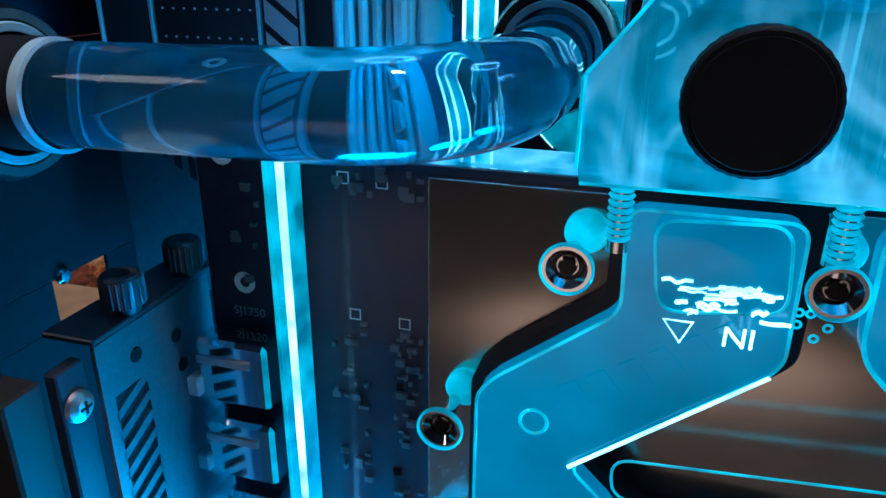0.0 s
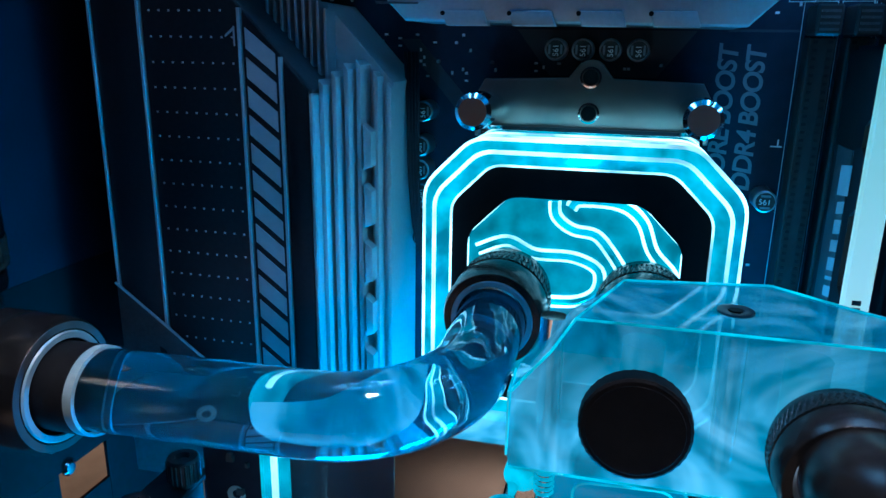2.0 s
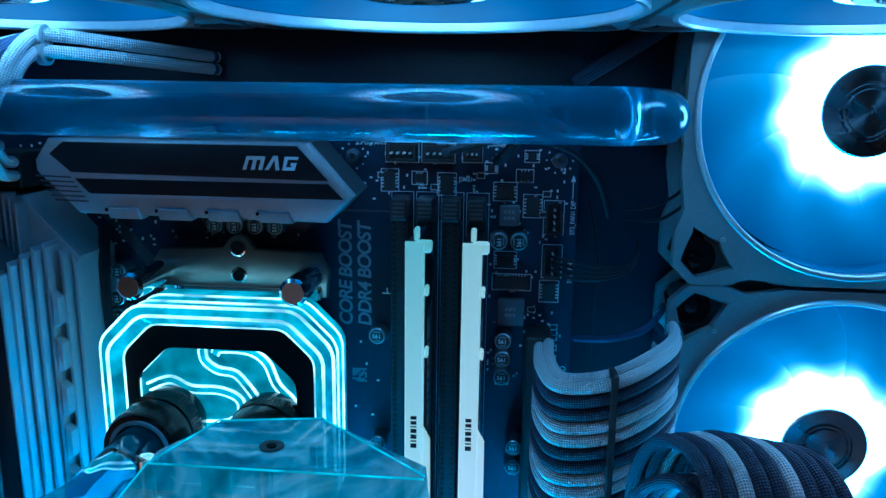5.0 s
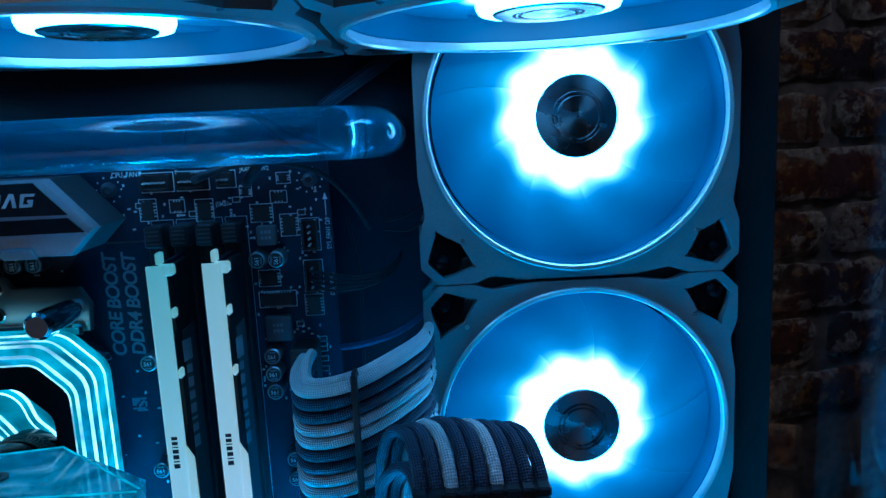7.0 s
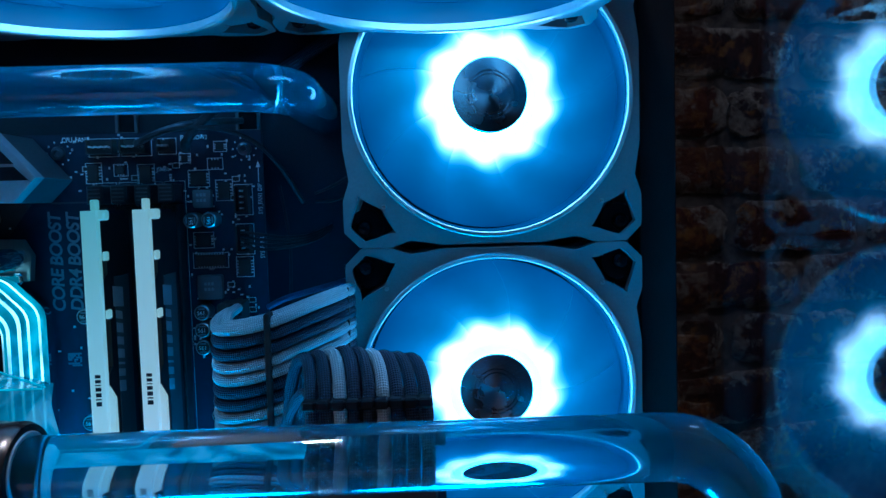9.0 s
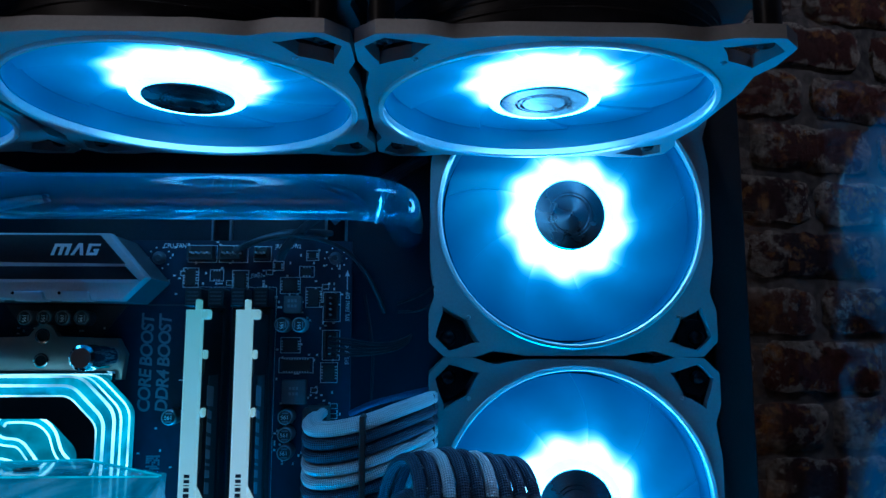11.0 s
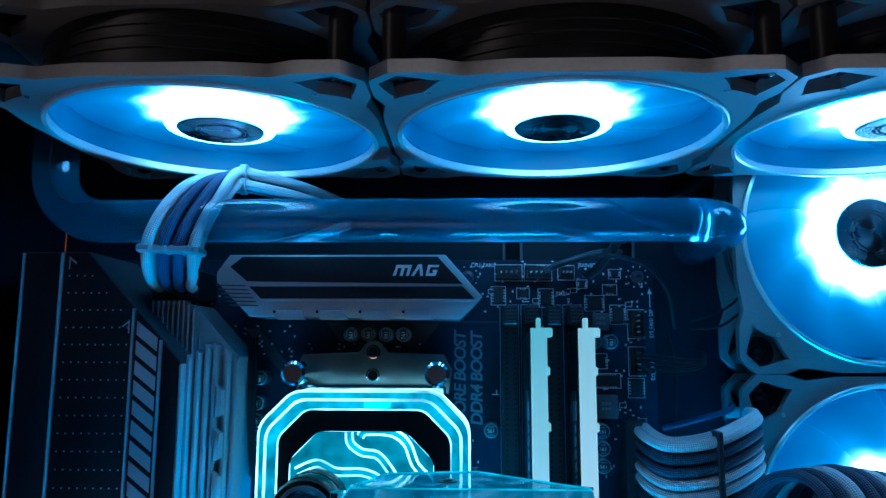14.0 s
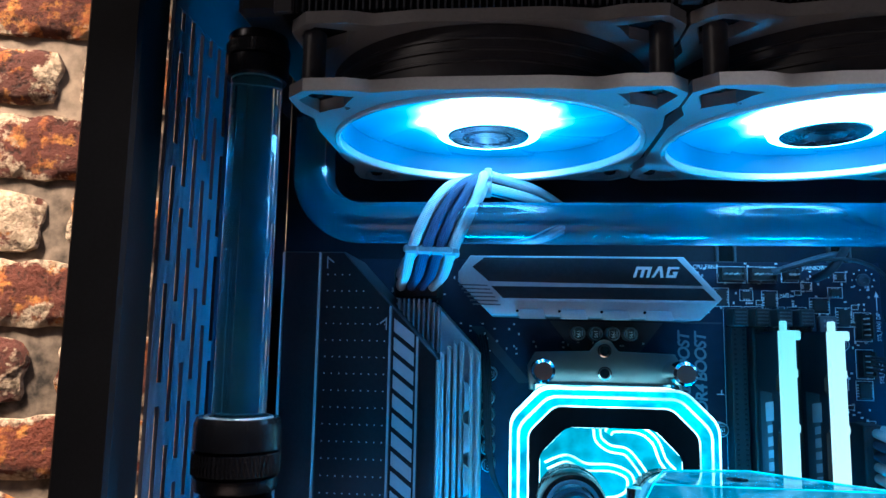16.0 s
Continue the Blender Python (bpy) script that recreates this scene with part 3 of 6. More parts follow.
def build_fan():
    """A 120 mm case fan that faces +z, its front at z = 0."""
    fan = thing("case_fan", (0, 0, 0), "silver-grey case fan with a bright ring and white-glowing hub", "fan", "case fans")

    def add(name, bm, material, parent=fan, label=""):
        return part(name, bm, material, parent, label)

    add("front_flange", fan_flange(0.0, -0.004, 0.0566), "frame", label="grey faceted plastic flange")
    add("back_flange", fan_flange(-0.021, -0.025, 0.0552), "frame")
    add("shroud", turned([(0.0576, -0.0042), (0.0576, -0.0208), (0.0553, -0.0208), (0.0553, -0.0042), (0.0576, -0.0042)], (0, 0, 0), seg=96), "frame_dark", label="dark cylindrical shroud")
    ribs = bmesh.new()
    for z in (-0.009, -0.0125, -0.016):
        turned([(0.0577, z), (0.0581, z - 0.0003), (0.0581, z - 0.0009), (0.0577, z - 0.0012)], (0, 0, 0), seg=96, bm=ribs)
    add("shroud_rib", ribs, "frame_dark")
    add("ring", turned([(0.0567, -0.0018), (0.0567, 0.0010), (0.0563, 0.0014), (0.0550, 0.0012), (0.0546, 0.0006), (0.0546, -0.0018), (0.0567, -0.0018)], (0, 0, 0), seg=120), "ring", label="bright metallic ring")
    # throat wall glows too: it takes the blades' painted emission
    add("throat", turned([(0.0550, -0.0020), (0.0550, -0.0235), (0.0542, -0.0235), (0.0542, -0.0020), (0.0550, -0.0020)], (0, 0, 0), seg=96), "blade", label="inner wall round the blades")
    for sx in (-1, 1):
        for sy in (-1, 1):
            post = add("corner_post", cylinder((0.0525 * sx, 0.0525 * sy, -0.0208), "z", 0.0036, 0.0166, 20), "frame_dark")
            # black disc behind the lug opening gives the recess its dark
            plate = turned([(0, -0.0046), (0.0068, -0.0046), (0.0068, -0.0042), (0, -0.0042)], (0.0510 * sx, 0.0510 * sy, 0), seg=20)
            add("lug_floor", plate, "black", post)
            head = turned([(0.0031, -0.0042), (0.0031, -0.0028), (0.0022, -0.0012), (0.0009, -0.0008), (0.0009, -0.0016), (0, -0.0016)], (0.0518 * sx, 0.0518 * sy, 0), seg=20)
            add("screw", head, "fitting", post, "glossy black screw head")
            add("rivet", turned([(0.0009, -0.0002), (0.0009, 0.0004), (0.0005, 0.0005), (0.0004, 0.0001), (0, 0.0001)], (0.0436 * sx, 0.0436 * sy, 0), seg=14), "steel", label="small steel rivet")
    hub = add("hub", turned([(0.0150, -0.0050), (0.0152, -0.0030), (0.0147, -0.0025), (0.0098, -0.0025), (0.0096, -0.0034), (0.0090, -0.0034), (0.0088, -0.0025), (0.0084, -0.0025), (0.0082, -0.0034), (0.0074, -0.0034), (0.0072, -0.0025), (0, -0.0025)], (0, 0, 0), seg=72), "hub", label="turned metal hub disc with grooves")
    add("hub_ring", turned([(0.0153, -0.0034), (0.0158, -0.0029), (0.0190, -0.0034), (0.0198, -0.0050), (0.0204, -0.0190), (0.0150, -0.0195), (0.0150, -0.0050)], (0, 0, 0), seg=72), "hub_glow", label="glowing white LED ring")
    add("motor_plate", turned([(0, -0.0235), (0.0225, -0.0235), (0.0225, -0.0205), (0, -0.0205)], (0, 0, 0), seg=48), "frame_dark")
    for k in range(4):
        spoke = box(0.022, 0.0535, -0.002, 0.002, -0.0245, -0.0215)
        bmesh.ops.rotate(spoke, verts=spoke.verts, matrix=Matrix.Rotation(math.pi / 4 + k * math.pi / 2, 3, "Z"))
        add("spoke", spoke, "frame_dark")
    count = 9
    shape = bmesh.new()
    rows = []
    for i in range(11):
        f = i / 10
        r = 0.0178 + f * (0.0532 - 0.0178)
        lead, chord = radians(26.0) * f ** 1.3, radians(66.0 - 17.0 * f)
        line = []
        for j in range(7):
            g = j / 6
            a = lead + chord * (g - 0.5)
            z = -0.0122 + 0.0022 * g + 0.0008 * math.sin(math.pi * g)
            line.append((Vector((r * math.cos(a), r * math.sin(a), z))))
        rows.append(line)
    top = [[shape.verts.new(p + Vector((0, 0, 0.0006))) for p in line] for line in rows]
    low = [[shape.verts.new(p - Vector((0, 0, 0.0006))) for p in line] for line in rows]
    for grid in (top, low):
        for i in range(10):
            for j in range(6):
                shape.faces.new((grid[i][j], grid[i + 1][j], grid[i + 1][j + 1], grid[i][j + 1]))
    edge = [(i, 0) for i in range(10)] + [(10, j) for j in range(6)] + [(10 - i, 6) for i in range(10)] + [(0, 6 - j) for j in range(6)]
    for (a, b), (c, d) in zip(edge, edge[1:] + edge[:1]):
        shape.faces.new((top[a][b], top[c][d], low[c][d], low[a][b]))
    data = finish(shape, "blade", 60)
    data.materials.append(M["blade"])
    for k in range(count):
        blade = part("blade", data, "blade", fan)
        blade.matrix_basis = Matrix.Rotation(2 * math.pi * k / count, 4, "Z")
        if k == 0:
            tagged(blade, "frosted blade with a painted blue glow")
    return fan


FAN = build_fan()
DOWN = Matrix.Rotation(radians(180), 4, "X")
FORWARD = Matrix.Rotation(radians(90), 4, "X")
FAN.matrix_basis = Matrix.Translation((0.1735, -0.008, 0.4385)) @ FORWARD
PLACED[FAN] = FAN.matrix_basis.copy()
copy_thing(FAN, Matrix.Translation((0.1735, -0.008, 0.3185)) @ FORWARD)
for x in (-0.0887, 0.0318, 0.1523):
    copy_thing(FAN, Matrix.Translation((x, -0.0675, 0.463)) @ DOWN)
    # floor fans are unseen, added to go with the upward light
    copy_thing(FAN, Matrix.Translation((x, -0.0675, 0.1165)))

# second row of fans and the radiator above
rad = thing("radiator", (0.03, -0.0675, 0.4885), "black radiator with fine fins above the top fans", "radiator")
part("core", box(-0.148, 0.212, -0.122, -0.013, 0.4885, 0.518), "black", rad)
tank = part("end_tank", box(-0.165, -0.149, -0.125, -0.010, 0.4885, 0.519, 0.002), "case", rad)
fins = bmesh.new()
for k in range(170):
    x = -0.147 + k * 0.0021
    box(x, x + 0.0005, -0.1236, -0.122, 0.490, 0.516, bm=fins)
tagged(part("fins", fins, "sink_mid", rad), kind="stuff")
part("side_rail", box(-0.149, 0.213, -0.1255, -0.1236, 0.5145, 0.519), "case", rad)
for sx in (-0.150, -0.0287, 0.0918, 0.2125):
    part("frame_post", box(sx - 0.003, sx + 0.003, -0.1262, -0.1240, 0.4885, 0.5145, 0.0004), "frame_dark", rad)

# ---- motherboard ----
board = thing("motherboard", (-0.04, 0.0, 0.122), "black computer motherboard with white printing", "motherboard")
part("circuit_board", box(-0.163, 0.081, 0.0, 0.0018, 0.122, 0.4275, 0.0002), "board", board)
tracks = bmesh.new()
prism([(-0.098, 0.397), (-0.092, 0.397), (-0.070, 0.372), (-0.076, 0.372)], -0.0002, 0.0, tracks)
prism([(-0.062, 0.400), (-0.012, 0.400), (-0.022, 0.387), (-0.052, 0.387)], -0.0002, 0.0, tracks)
prism([(-0.004, 0.4005), (0.014, 0.4005), (0.014, 0.3998), (-0.004, 0.3998)], -0.0002, 0.0, tracks)
part("copper_layer", tracks, "trace", board)
lettering("printing", "CORE BOOST", 0.0070, on_board(-0.0010, -0.0001, 0.3560, 90), "silk_grey", board, bold=0.00017, slant=0.15, spacing=0.90)
lettering("printing", "DDR4 BOOST", 0.0070, on_board(0.0062, -0.0001, 0.3560, 90), "silk_grey", board, bold=0.00017, slant=0.15, spacing=0.90)
for text, size, x, z, roll in [("CPU_FAN1", 0.0029, 0.0015, 0.4243, 0), ("JSMB1", 0.0026, 0.0385, 0.4118, 0), ("JRAINBOW2", 0.0026, 0.0485, 0.4243, 0), ("PUMP_FAN1", 0.0018, 0.0305, 0.4243, 0),
                               ("SYS_FAN1 DIP", 0.0026, 0.0803, 0.3935, 90), ("SYS_FAN2", 0.0026, 0.0803, 0.3755, 90), ("Debug LED", 0.0034, 0.0797, 0.3315, 90)]:
    lettering("printing", text, size * 0.95, on_board(x, -0.0001, z, roll) @ Matrix.Diagonal((0.80, 1, 1, 1)), "silk", board)
arrow = bmesh.new()
box(0.0790, 0.0793, -0.0001, 0.0, 0.4065, 0.413, bm=arrow)
prism([(0.0782, 0.4125), (0.0801, 0.4125), (0.07915, 0.4150)], -0.0001, 0.0, arrow)
part("printing", arrow, "silk", board)


def outline_print(x0, x1, z0, z1, w=0.00024):
    bm = bmesh.new()
    for q in [(x0, x1, z0, z0 + w), (x0, x1, z1 - w, z1), (x0, x0 + w, z0 + w, z1 - w), (x1 - w, x1, z0 + w, z1 - w)]:
        box(q[0], q[1], -0.0001, 0.0, q[2], q[3], bm=bm)
    return part("print_frame", bm, "silk", board)


def mount_screw(x, z):
    ob = part("screw", turned([(0.0028, 0), (0.0028, 0.0006), (0.0024, 0.0013), (0.0013, 0.0017), (0.0010, 0.0008), (0, 0.0008)], (x, 0, z), "y", 28), "fitting_grey", board, "dark mounting screw")
    dots = bmesh.new()
    for k in range(10):
        a = 2 * math.pi * k / 10
        cylinder((x + 0.0046 * math.cos(a), -0.0002, z + 0.0046 * math.sin(a)), "y", 0.00035, 0.0003, 8, bm=dots)
    part("via_ring", dots, "solder", board)


def flip_y(ob):
    ob.data.transform(Matrix.Diagonal((1, -1, 1, 1)))
    ob.data.flip_normals()


mount_screw(0.0, 0.42), mount_screw(0.074, 0.42)
for ob in board.children:
    if ob.name.startswith("screw"):
        flip_y(ob)


def chip(x, z, w, h, legs="side", tall=0.0012, material="chip", frame_print=True):
    """A flat chip with rows of soldered legs."""
    body = part("chip", box(x - w / 2, x + w / 2, -tall, 0.0, z - h / 2, z + h / 2, 0.00015), material, board)
    pins = bmesh.new()
    count = max(3, int((h if legs == "side" else w) / 0.0012))
    for k in range(count):
        g = (k + 0.5) / count - 0.5
        for s in (-1, 1):
            if legs == "side":
                cx, cz = x + s * (w / 2 + 0.0004), z + g * h * 0.9
                box(cx - 0.0005, cx + 0.0005, -0.0004, 0.0, cz - 0.00022, cz + 0.00022, bm=pins)
            else:
                cx, cz = x + g * w * 0.9, z + s * (h / 2 + 0.0004)
                box(cx - 0.00022, cx + 0.00022, -0.0004, 0.0, cz - 0.0005, cz + 0.0005, bm=pins)
    part("pins", pins, "solder", body)
    if frame_print:
        outline_print(x - w / 2 - 0.0012, x + w / 2 + 0.0012, z - h / 2 - 0.0009, z + h / 2 + 0.0009)


for args in [(0.0135, 0.4117, 0.0042, 0.0066), (0.0342, 0.4107, 0.0046, 0.0066), (0.0243, 0.4127, 0.0034, 0.0032, "top"), (0.0552, 0.4085, 0.0062, 0.0052), (0.0652, 0.4035, 0.0046, 0.0068),
             (0.0722, 0.3722, 0.0048, 0.0066), (0.0643, 0.4212, 0.0030, 0.0026), (0.0620, 0.4143, 0.0040, 0.0030, "top"), (0.0585, 0.3752, 0.0120, 0.0046, "top"), (0.0500, 0.4168, 0.0024, 0.0022), (0.0560, 0.3835, 0.0060, 0.0048)]:
    chip(*args)
for x, z, w in [(0.0570, 0.4003, 0.0072), (0.0585, 0.3645, 0.0098)]:
    ob = part("choke", box(x - w / 2, x + w / 2, -0.0042, 0.0, z - w / 2, z + w / 2, 0.0006, segments=2), "choke", board, "grey ferrite choke")
    for dz in (0.0009, -0.0013):
        bar = bmesh.new()
        for k in range(3):
            box(x - 0.002 + k * 0.0014, x - 0.001 + k * 0.0014, -0.00425, -0.0042, z + dz, z + dz + 0.0012, bm=bar)
        part("marking", bar, "silk_grey", ob)


def capacitor(x, z, r=0.0031, tall=0.0078):
    """A solid capacitor: an aluminium can with a black sector and its value printed."""
    cap = part("capacitor", turned([(0, 0), (r, 0), (r, tall - 0.0004), (r - 0.0004, tall), (0, tall)], (0, 0, 0), "y", 28), "cap_top", board, "aluminium can capacitor with black printing")
    flip_y(cap)
    cap.data.transform(Matrix.Translation((x, 0, z)))
    part("print_top", cylinder((x, -tall - 0.0001, z), "y", r - 0.00055, 0.0002, 24), "chip", cap, "black printed top")
    if x > -0.06 and z > 0.39 or x < -0.08:
        lettering("value", "561", 0.0022, on_board(x + 0.0008, -tall - 0.0002, z - 0.0019, 90), "silk", cap)
        for dx in (-0.0017, 0.0016):
            part("small_print", box(x + dx - 0.0003, x + dx + 0.0003, -tall - 0.0002, -tall - 0.0001, z - 0.0013, z + 0.0013), "silk_grey", cap)
    else:
        lettering("value", "561", 0.0022, on_board(x - 0.0018, -tall - 0.0002, z - 0.0008), "silk", cap)
        for dz in (-0.0017, 0.0016):
            part("small_print", box(x - 0.0013, x + 0.0013, -tall - 0.0002, -tall - 0.0001, z + dz - 0.0003, z + dz + 0.0003), "silk_grey", cap)


CAPS = [(-0.0500, 0.3945), (-0.0425, 0.3945), (-0.0350, 0.3945), (-0.0275, 0.3945), (0.0535, 0.3918), (0.0605, 0.3918), (0.0098, 0.3548), (0.0098, 0.3118), (0.0560, 0.3548), (0.0560, 0.3478), (0.0560, 0.3408),
        (0.0612, 0.3130), (0.0612, 0.3050), (-0.0885, 0.3760), (-0.0895, 0.3655), (-0.0895, 0.3583), (-0.0893, 0.3512), (-0.0893, 0.3440), (-0.0890, 0.3370), (-0.1260, 0.4020), (-0.1180, 0.4020)]
for x, z in CAPS:
    capacitor(x, z)

small = bmesh.new()
rng = random.Random(5)
for x0, x1, z0, z1, count in [(0.004, 0.078, 0.400, 0.4265, 95), (0.050, 0.078, 0.335, 0.40, 90), (-0.105, -0.075, 0.384, 0.398, 26), (-0.015, 0.012, 0.30, 0.352, 10), (-0.135, -0.105, 0.400, 0.423, 30), (-0.07, -0.02, 0.388, 0.391, 12)]:
    for k in range(count):
        x, z = rng.uniform(x0, x1), rng.uniform(z0, z1)
        x, z = round(x / 0.0011) * 0.0011, round(z / 0.0011) * 0.0011
        w, h = rng.choice([(0.0005, 0.0003), (0.0003, 0.0005), (0.0004, 0.0004)])
        box(x - w, x + w, -0.0005, 0.0, z - h, z + h, bm=small)
tagged(part("solder_joint", small, "solder", board), kind="stuff")
for x, z in [(0.0105, 0.4135), (0.0298, 0.4095), (0.0463, 0.4140), (0.0700, 0.4080), (0.0690, 0.4005), (0.0662, 0.3650), (0.0745, 0.3585), (0.0745, 0.3545), (0.0745, 0.3505), (0.0745, 0.3465)]:
    r = part("resistor", box(x - 0.0010, x + 0.0010, -0.0007, 0.0, z - 0.0007, z + 0.0007, 0.0001), "chip", board)
    outline_print(x - 0.0015, x + 0.0015, z - 0.0011, z + 0.0011)
part("chip", box(0.0680, 0.0705, -0.0012, 0.0, 0.3465, 0.3595, 0.0001), "chip", board)
code = bmesh.new()
for i in range(7):
    for j in range(7):
        if rng.random() < 0.75:
            box(-0.0012 + i * 0.0008, -0.0005 + i * 0.0008, -0.0001, 0.0, 0.3335 + j * 0.0008, 0.3342 + j * 0.0008, bm=code)
part("label_patch", code, "silk_grey", board)
mark = bmesh.new()
box(0.0105, 0.0135, -0.0001, 0.0, 0.3690, 0.3694, bm=mark), box(0.0122, 0.0126, -0.0001, 0.0, 0.3694, 0.3712, bm=mark)
part("printing", mark, "silk", board)


def header(x, z, w, h, pins, upright=False):
    shell = bmesh.new()
    box(x - w / 2, x + w / 2, -0.0050, 0.0, z - h / 2, z - h / 2 + 0.0007, bm=shell)
    box(x - w / 2, x - w / 2 + 0.0007, -0.0050, 0.0, z - h / 2 + 0.0007, z + h / 2, bm=shell)
    box(x + w / 2 - 0.0007, x + w / 2, -0.0050, 0.0, z - h / 2 + 0.0007, z + h / 2, bm=shell)
    box(x - w / 2 + 0.0007, x + w / 2 - 0.0007, -0.0016, 0.0, z - h / 2 + 0.0007, z + h / 2, bm=shell)
    ob = part("fan_header", shell, "chip", board, "black pin header")
    for k in range(pins):
        g = (k + 0.5) / pins - 0.5
        px, pz = (x, z + g * h * 0.86) if upright else (x + g * w * 0.86, z)
        part("pin", box(px - 0.0003, px + 0.0003, -0.0062, -0.0016, pz - 0.0003, pz + 0.0003), "solder", ob)
    outline_print(x - w / 2 - 0.0009, x + w / 2 + 0.0009, z - h / 2 - 0.0009, z + h / 2 + 0.0009)


header(0.0180, 0.4218, 0.0104, 0.0056, 4)
header(0.0310, 0.4218, 0.0104, 0.0056, 4)
header(0.0432, 0.4218, 0.0056, 0.0048, 3)
header(0.0728, 0.3995, 0.0056, 0.0108, 4, True)
header(0.0728, 0.3835, 0.0056, 0.0108, 4, True)

# memory slots
for k in range(4):
    x = 0.0182 + 0.0091 * k
    slot = part("memory_slot", box(x - 0.0033, x + 0.0033, -0.0075, 0.0, 0.270, 0.3985, 0.0004), "chip", board, "black memory slot")
    latch = box(x - 0.0031, x + 0.0031, -0.0115, 0.0, 0.3988, 0.4065, 0.0006)
    part("latch", latch, "frame_dark", slot)
    ridges = bmesh.new()
    for j in range(4):
        box(x - 0.0022, x + 0.0022, -0.0119, -0.0115, 0.4000 + j * 0.0015, 0.4006 + j * 0.0015, bm=ridges)
    part("grip", ridges, "sink_mid", slot)
    teeth = bmesh.new()
    for j in range(60):
        box(x - 0.0024, x - 0.0012, -0.0078, -0.0075, 0.273 + j * 0.0021, 0.2738 + j * 0.0021, bm=teeth)
        box(x + 0.0012, x + 0.0024, -0.0078, -0.0075, 0.273 + j * 0.0021, 0.2738 + j * 0.0021, bm=teeth)
    tagged(part("contact", teeth, "sink_dark", slot), kind="stuff")
    outline_print(x - 0.0041, x + 0.0041, 0.2685, 0.4078, 0.00015)


def memory_stick(x, bar, label):
    """A memory module: a lit diffuser on a dark jagged heat spreader."""
    ram = thing("memory_stick", (x, -0.0078, 0.335), label, "memory stick", "memory sticks")
    w = 0.0031
    z0, z1 = 0.272, 0.3965
    part("board_edge", box(x - 0.0007, x + 0.0007, -0.0330, -0.0079, z0, z1), "board", ram)
    steps = [(-0.010, z1 - 0.001), (-0.0350, z1 - 0.001), (-0.0350, 0.3805), (-0.0315, 0.3785), (-0.0315, 0.3735), (-0.0350, 0.3715), (-0.0350, 0.3595), (-0.0310, 0.3570), (-0.0310, 0.3395), (-0.0350, 0.3370), (-0.0350, z0 + 0.001), (-0.010, z0 + 0.001)]
    for s in (-1, 1):
        b = bmesh.new()
        a = [b.verts.new((x + s * 0.0012, y, z)) for y, z in steps]
        c = [b.verts.new((x + s * (w - 0.0001), y, z)) for y, z in steps]
        b.faces.new(a), b.faces.new(c[::-1])
        for i in range(len(steps)):
            j = (i + 1) % len(steps)
            b.faces.new((a[i], a[j], c[j], c[i]))
        side = part("heat_spreader", b, "sink_dark", ram, "dark jagged heat spreader")
        panel = box(x + s * w - 0.0002, x + s * w + 0.0002, -0.0265, -0.014, 0.300, 0.372)
        part("side_panel", panel, "sink_mid", side)
        bars = bmesh.new()
        zz = 0.328
        for length, deep in ((0.0042, 0.0), (0.0028, 0.0), (0.0009, 0.0), (0.0034, 0.0), (0.0030, 0.0), (0.0036, 0.0), (0.0030, 0.0), (0.0075, 0.0016)):
            face, out = x + s * w + s * 0.0002, x + s * w + s * 0.0003
            outline = [(-0.0270 - deep, zz + 0.0012), (-0.0270 - deep, zz + 0.0012 + length), (-0.0215 + deep, zz + length), (-0.0215 + deep, zz)]
            near, far = ([bars.verts.new((q, y, z)) for y, z in outline] for q in (face, out))
            bars.faces.new(near), bars.faces.new(far[::-1])
            for i in range(4):
                bars.faces.new((near[i], far[i], far[(i + 1) % 4], near[(i + 1) % 4]))
            zz += length + 0.0016
        part("logo", bars, "stripe", side, "pale printed bars")
    b = bmesh.new()
    prof = [(-w + 0.0006, -0.0372), (w - 0.0006, -0.0372), (w, -0.0366), (w, -0.0353), (-w, -0.0353), (-w, -0.0366)]
    ends = []
    for z in (z0, z1):
        ends.append([b.verts.new((x + px, py, z)) for px, py in prof])
    for i in range(6):
        j = (i + 1) % 6
        b.faces.new((ends[0][i], ends[0][j], ends[1][j], ends[1][i]))
    b.faces.new(ends[0][::-1]), b.faces.new(ends[1])
    part("light_bar", b, bar, ram, "glowing diffuser bar shading from teal to white")
    foot = bmesh.new()
    lower = [(w - 0.0002, 0.3335), (w + 0.0022, 0.3290), (w + 0.0026, z0 + 0.001), (w - 0.0002, z0 + 0.001)]
    near, deep = ([foot.verts.new((x + px, y, z)) for px, z in lower] for y in (-0.0362, -0.0345))
    foot.faces.new(near), foot.faces.new(deep[::-1])
    for i in range(4):
        foot.faces.new((near[i], deep[i], deep[(i + 1) % 4], near[(i + 1) % 4]))
    part("wide_foot", foot, bar, ram)
    part("end_tab", box(x + 0.0002, x + w + 0.0022, -0.0366, -0.0322, z1 - 0.0035, z1 + 0.0002, 0.0006), bar, ram)
    part("end_hook", box(x - 0.0006, x + 0.0010, -0.0345, -0.0300, z1, z1 + 0.0040, 0.0004), bar, ram)
    for z in (0.3800, 0.3590):
        part("spreader_clip", box(x + w - 0.0001, x + w + 0.0012, -0.0352, -0.0318, z - 0.0015, z + 0.0018, 0.0004), bar, ram)
    logo = bmesh.new()
    zz = 0.3265
    for length in (0.0016, 0.0005, 0.0015, 0.0014, 0.0004, 0.0012, 0.0012):
        box(x - 0.0010, x + 0.0010, -0.03726, -0.0372, zz, zz + length, bm=logo)
        zz += length + 0.0006
    part("logo", logo, "sink_dark", ram, "small dark printed bars")


memory_stick(0.0273, "ram_bar_a", "dark memory stick with a teal-lit diffuser bar")
memory_stick(0.0455, "ram_bar_b", "dark memory stick with a pale blue-lit diffuser bar")

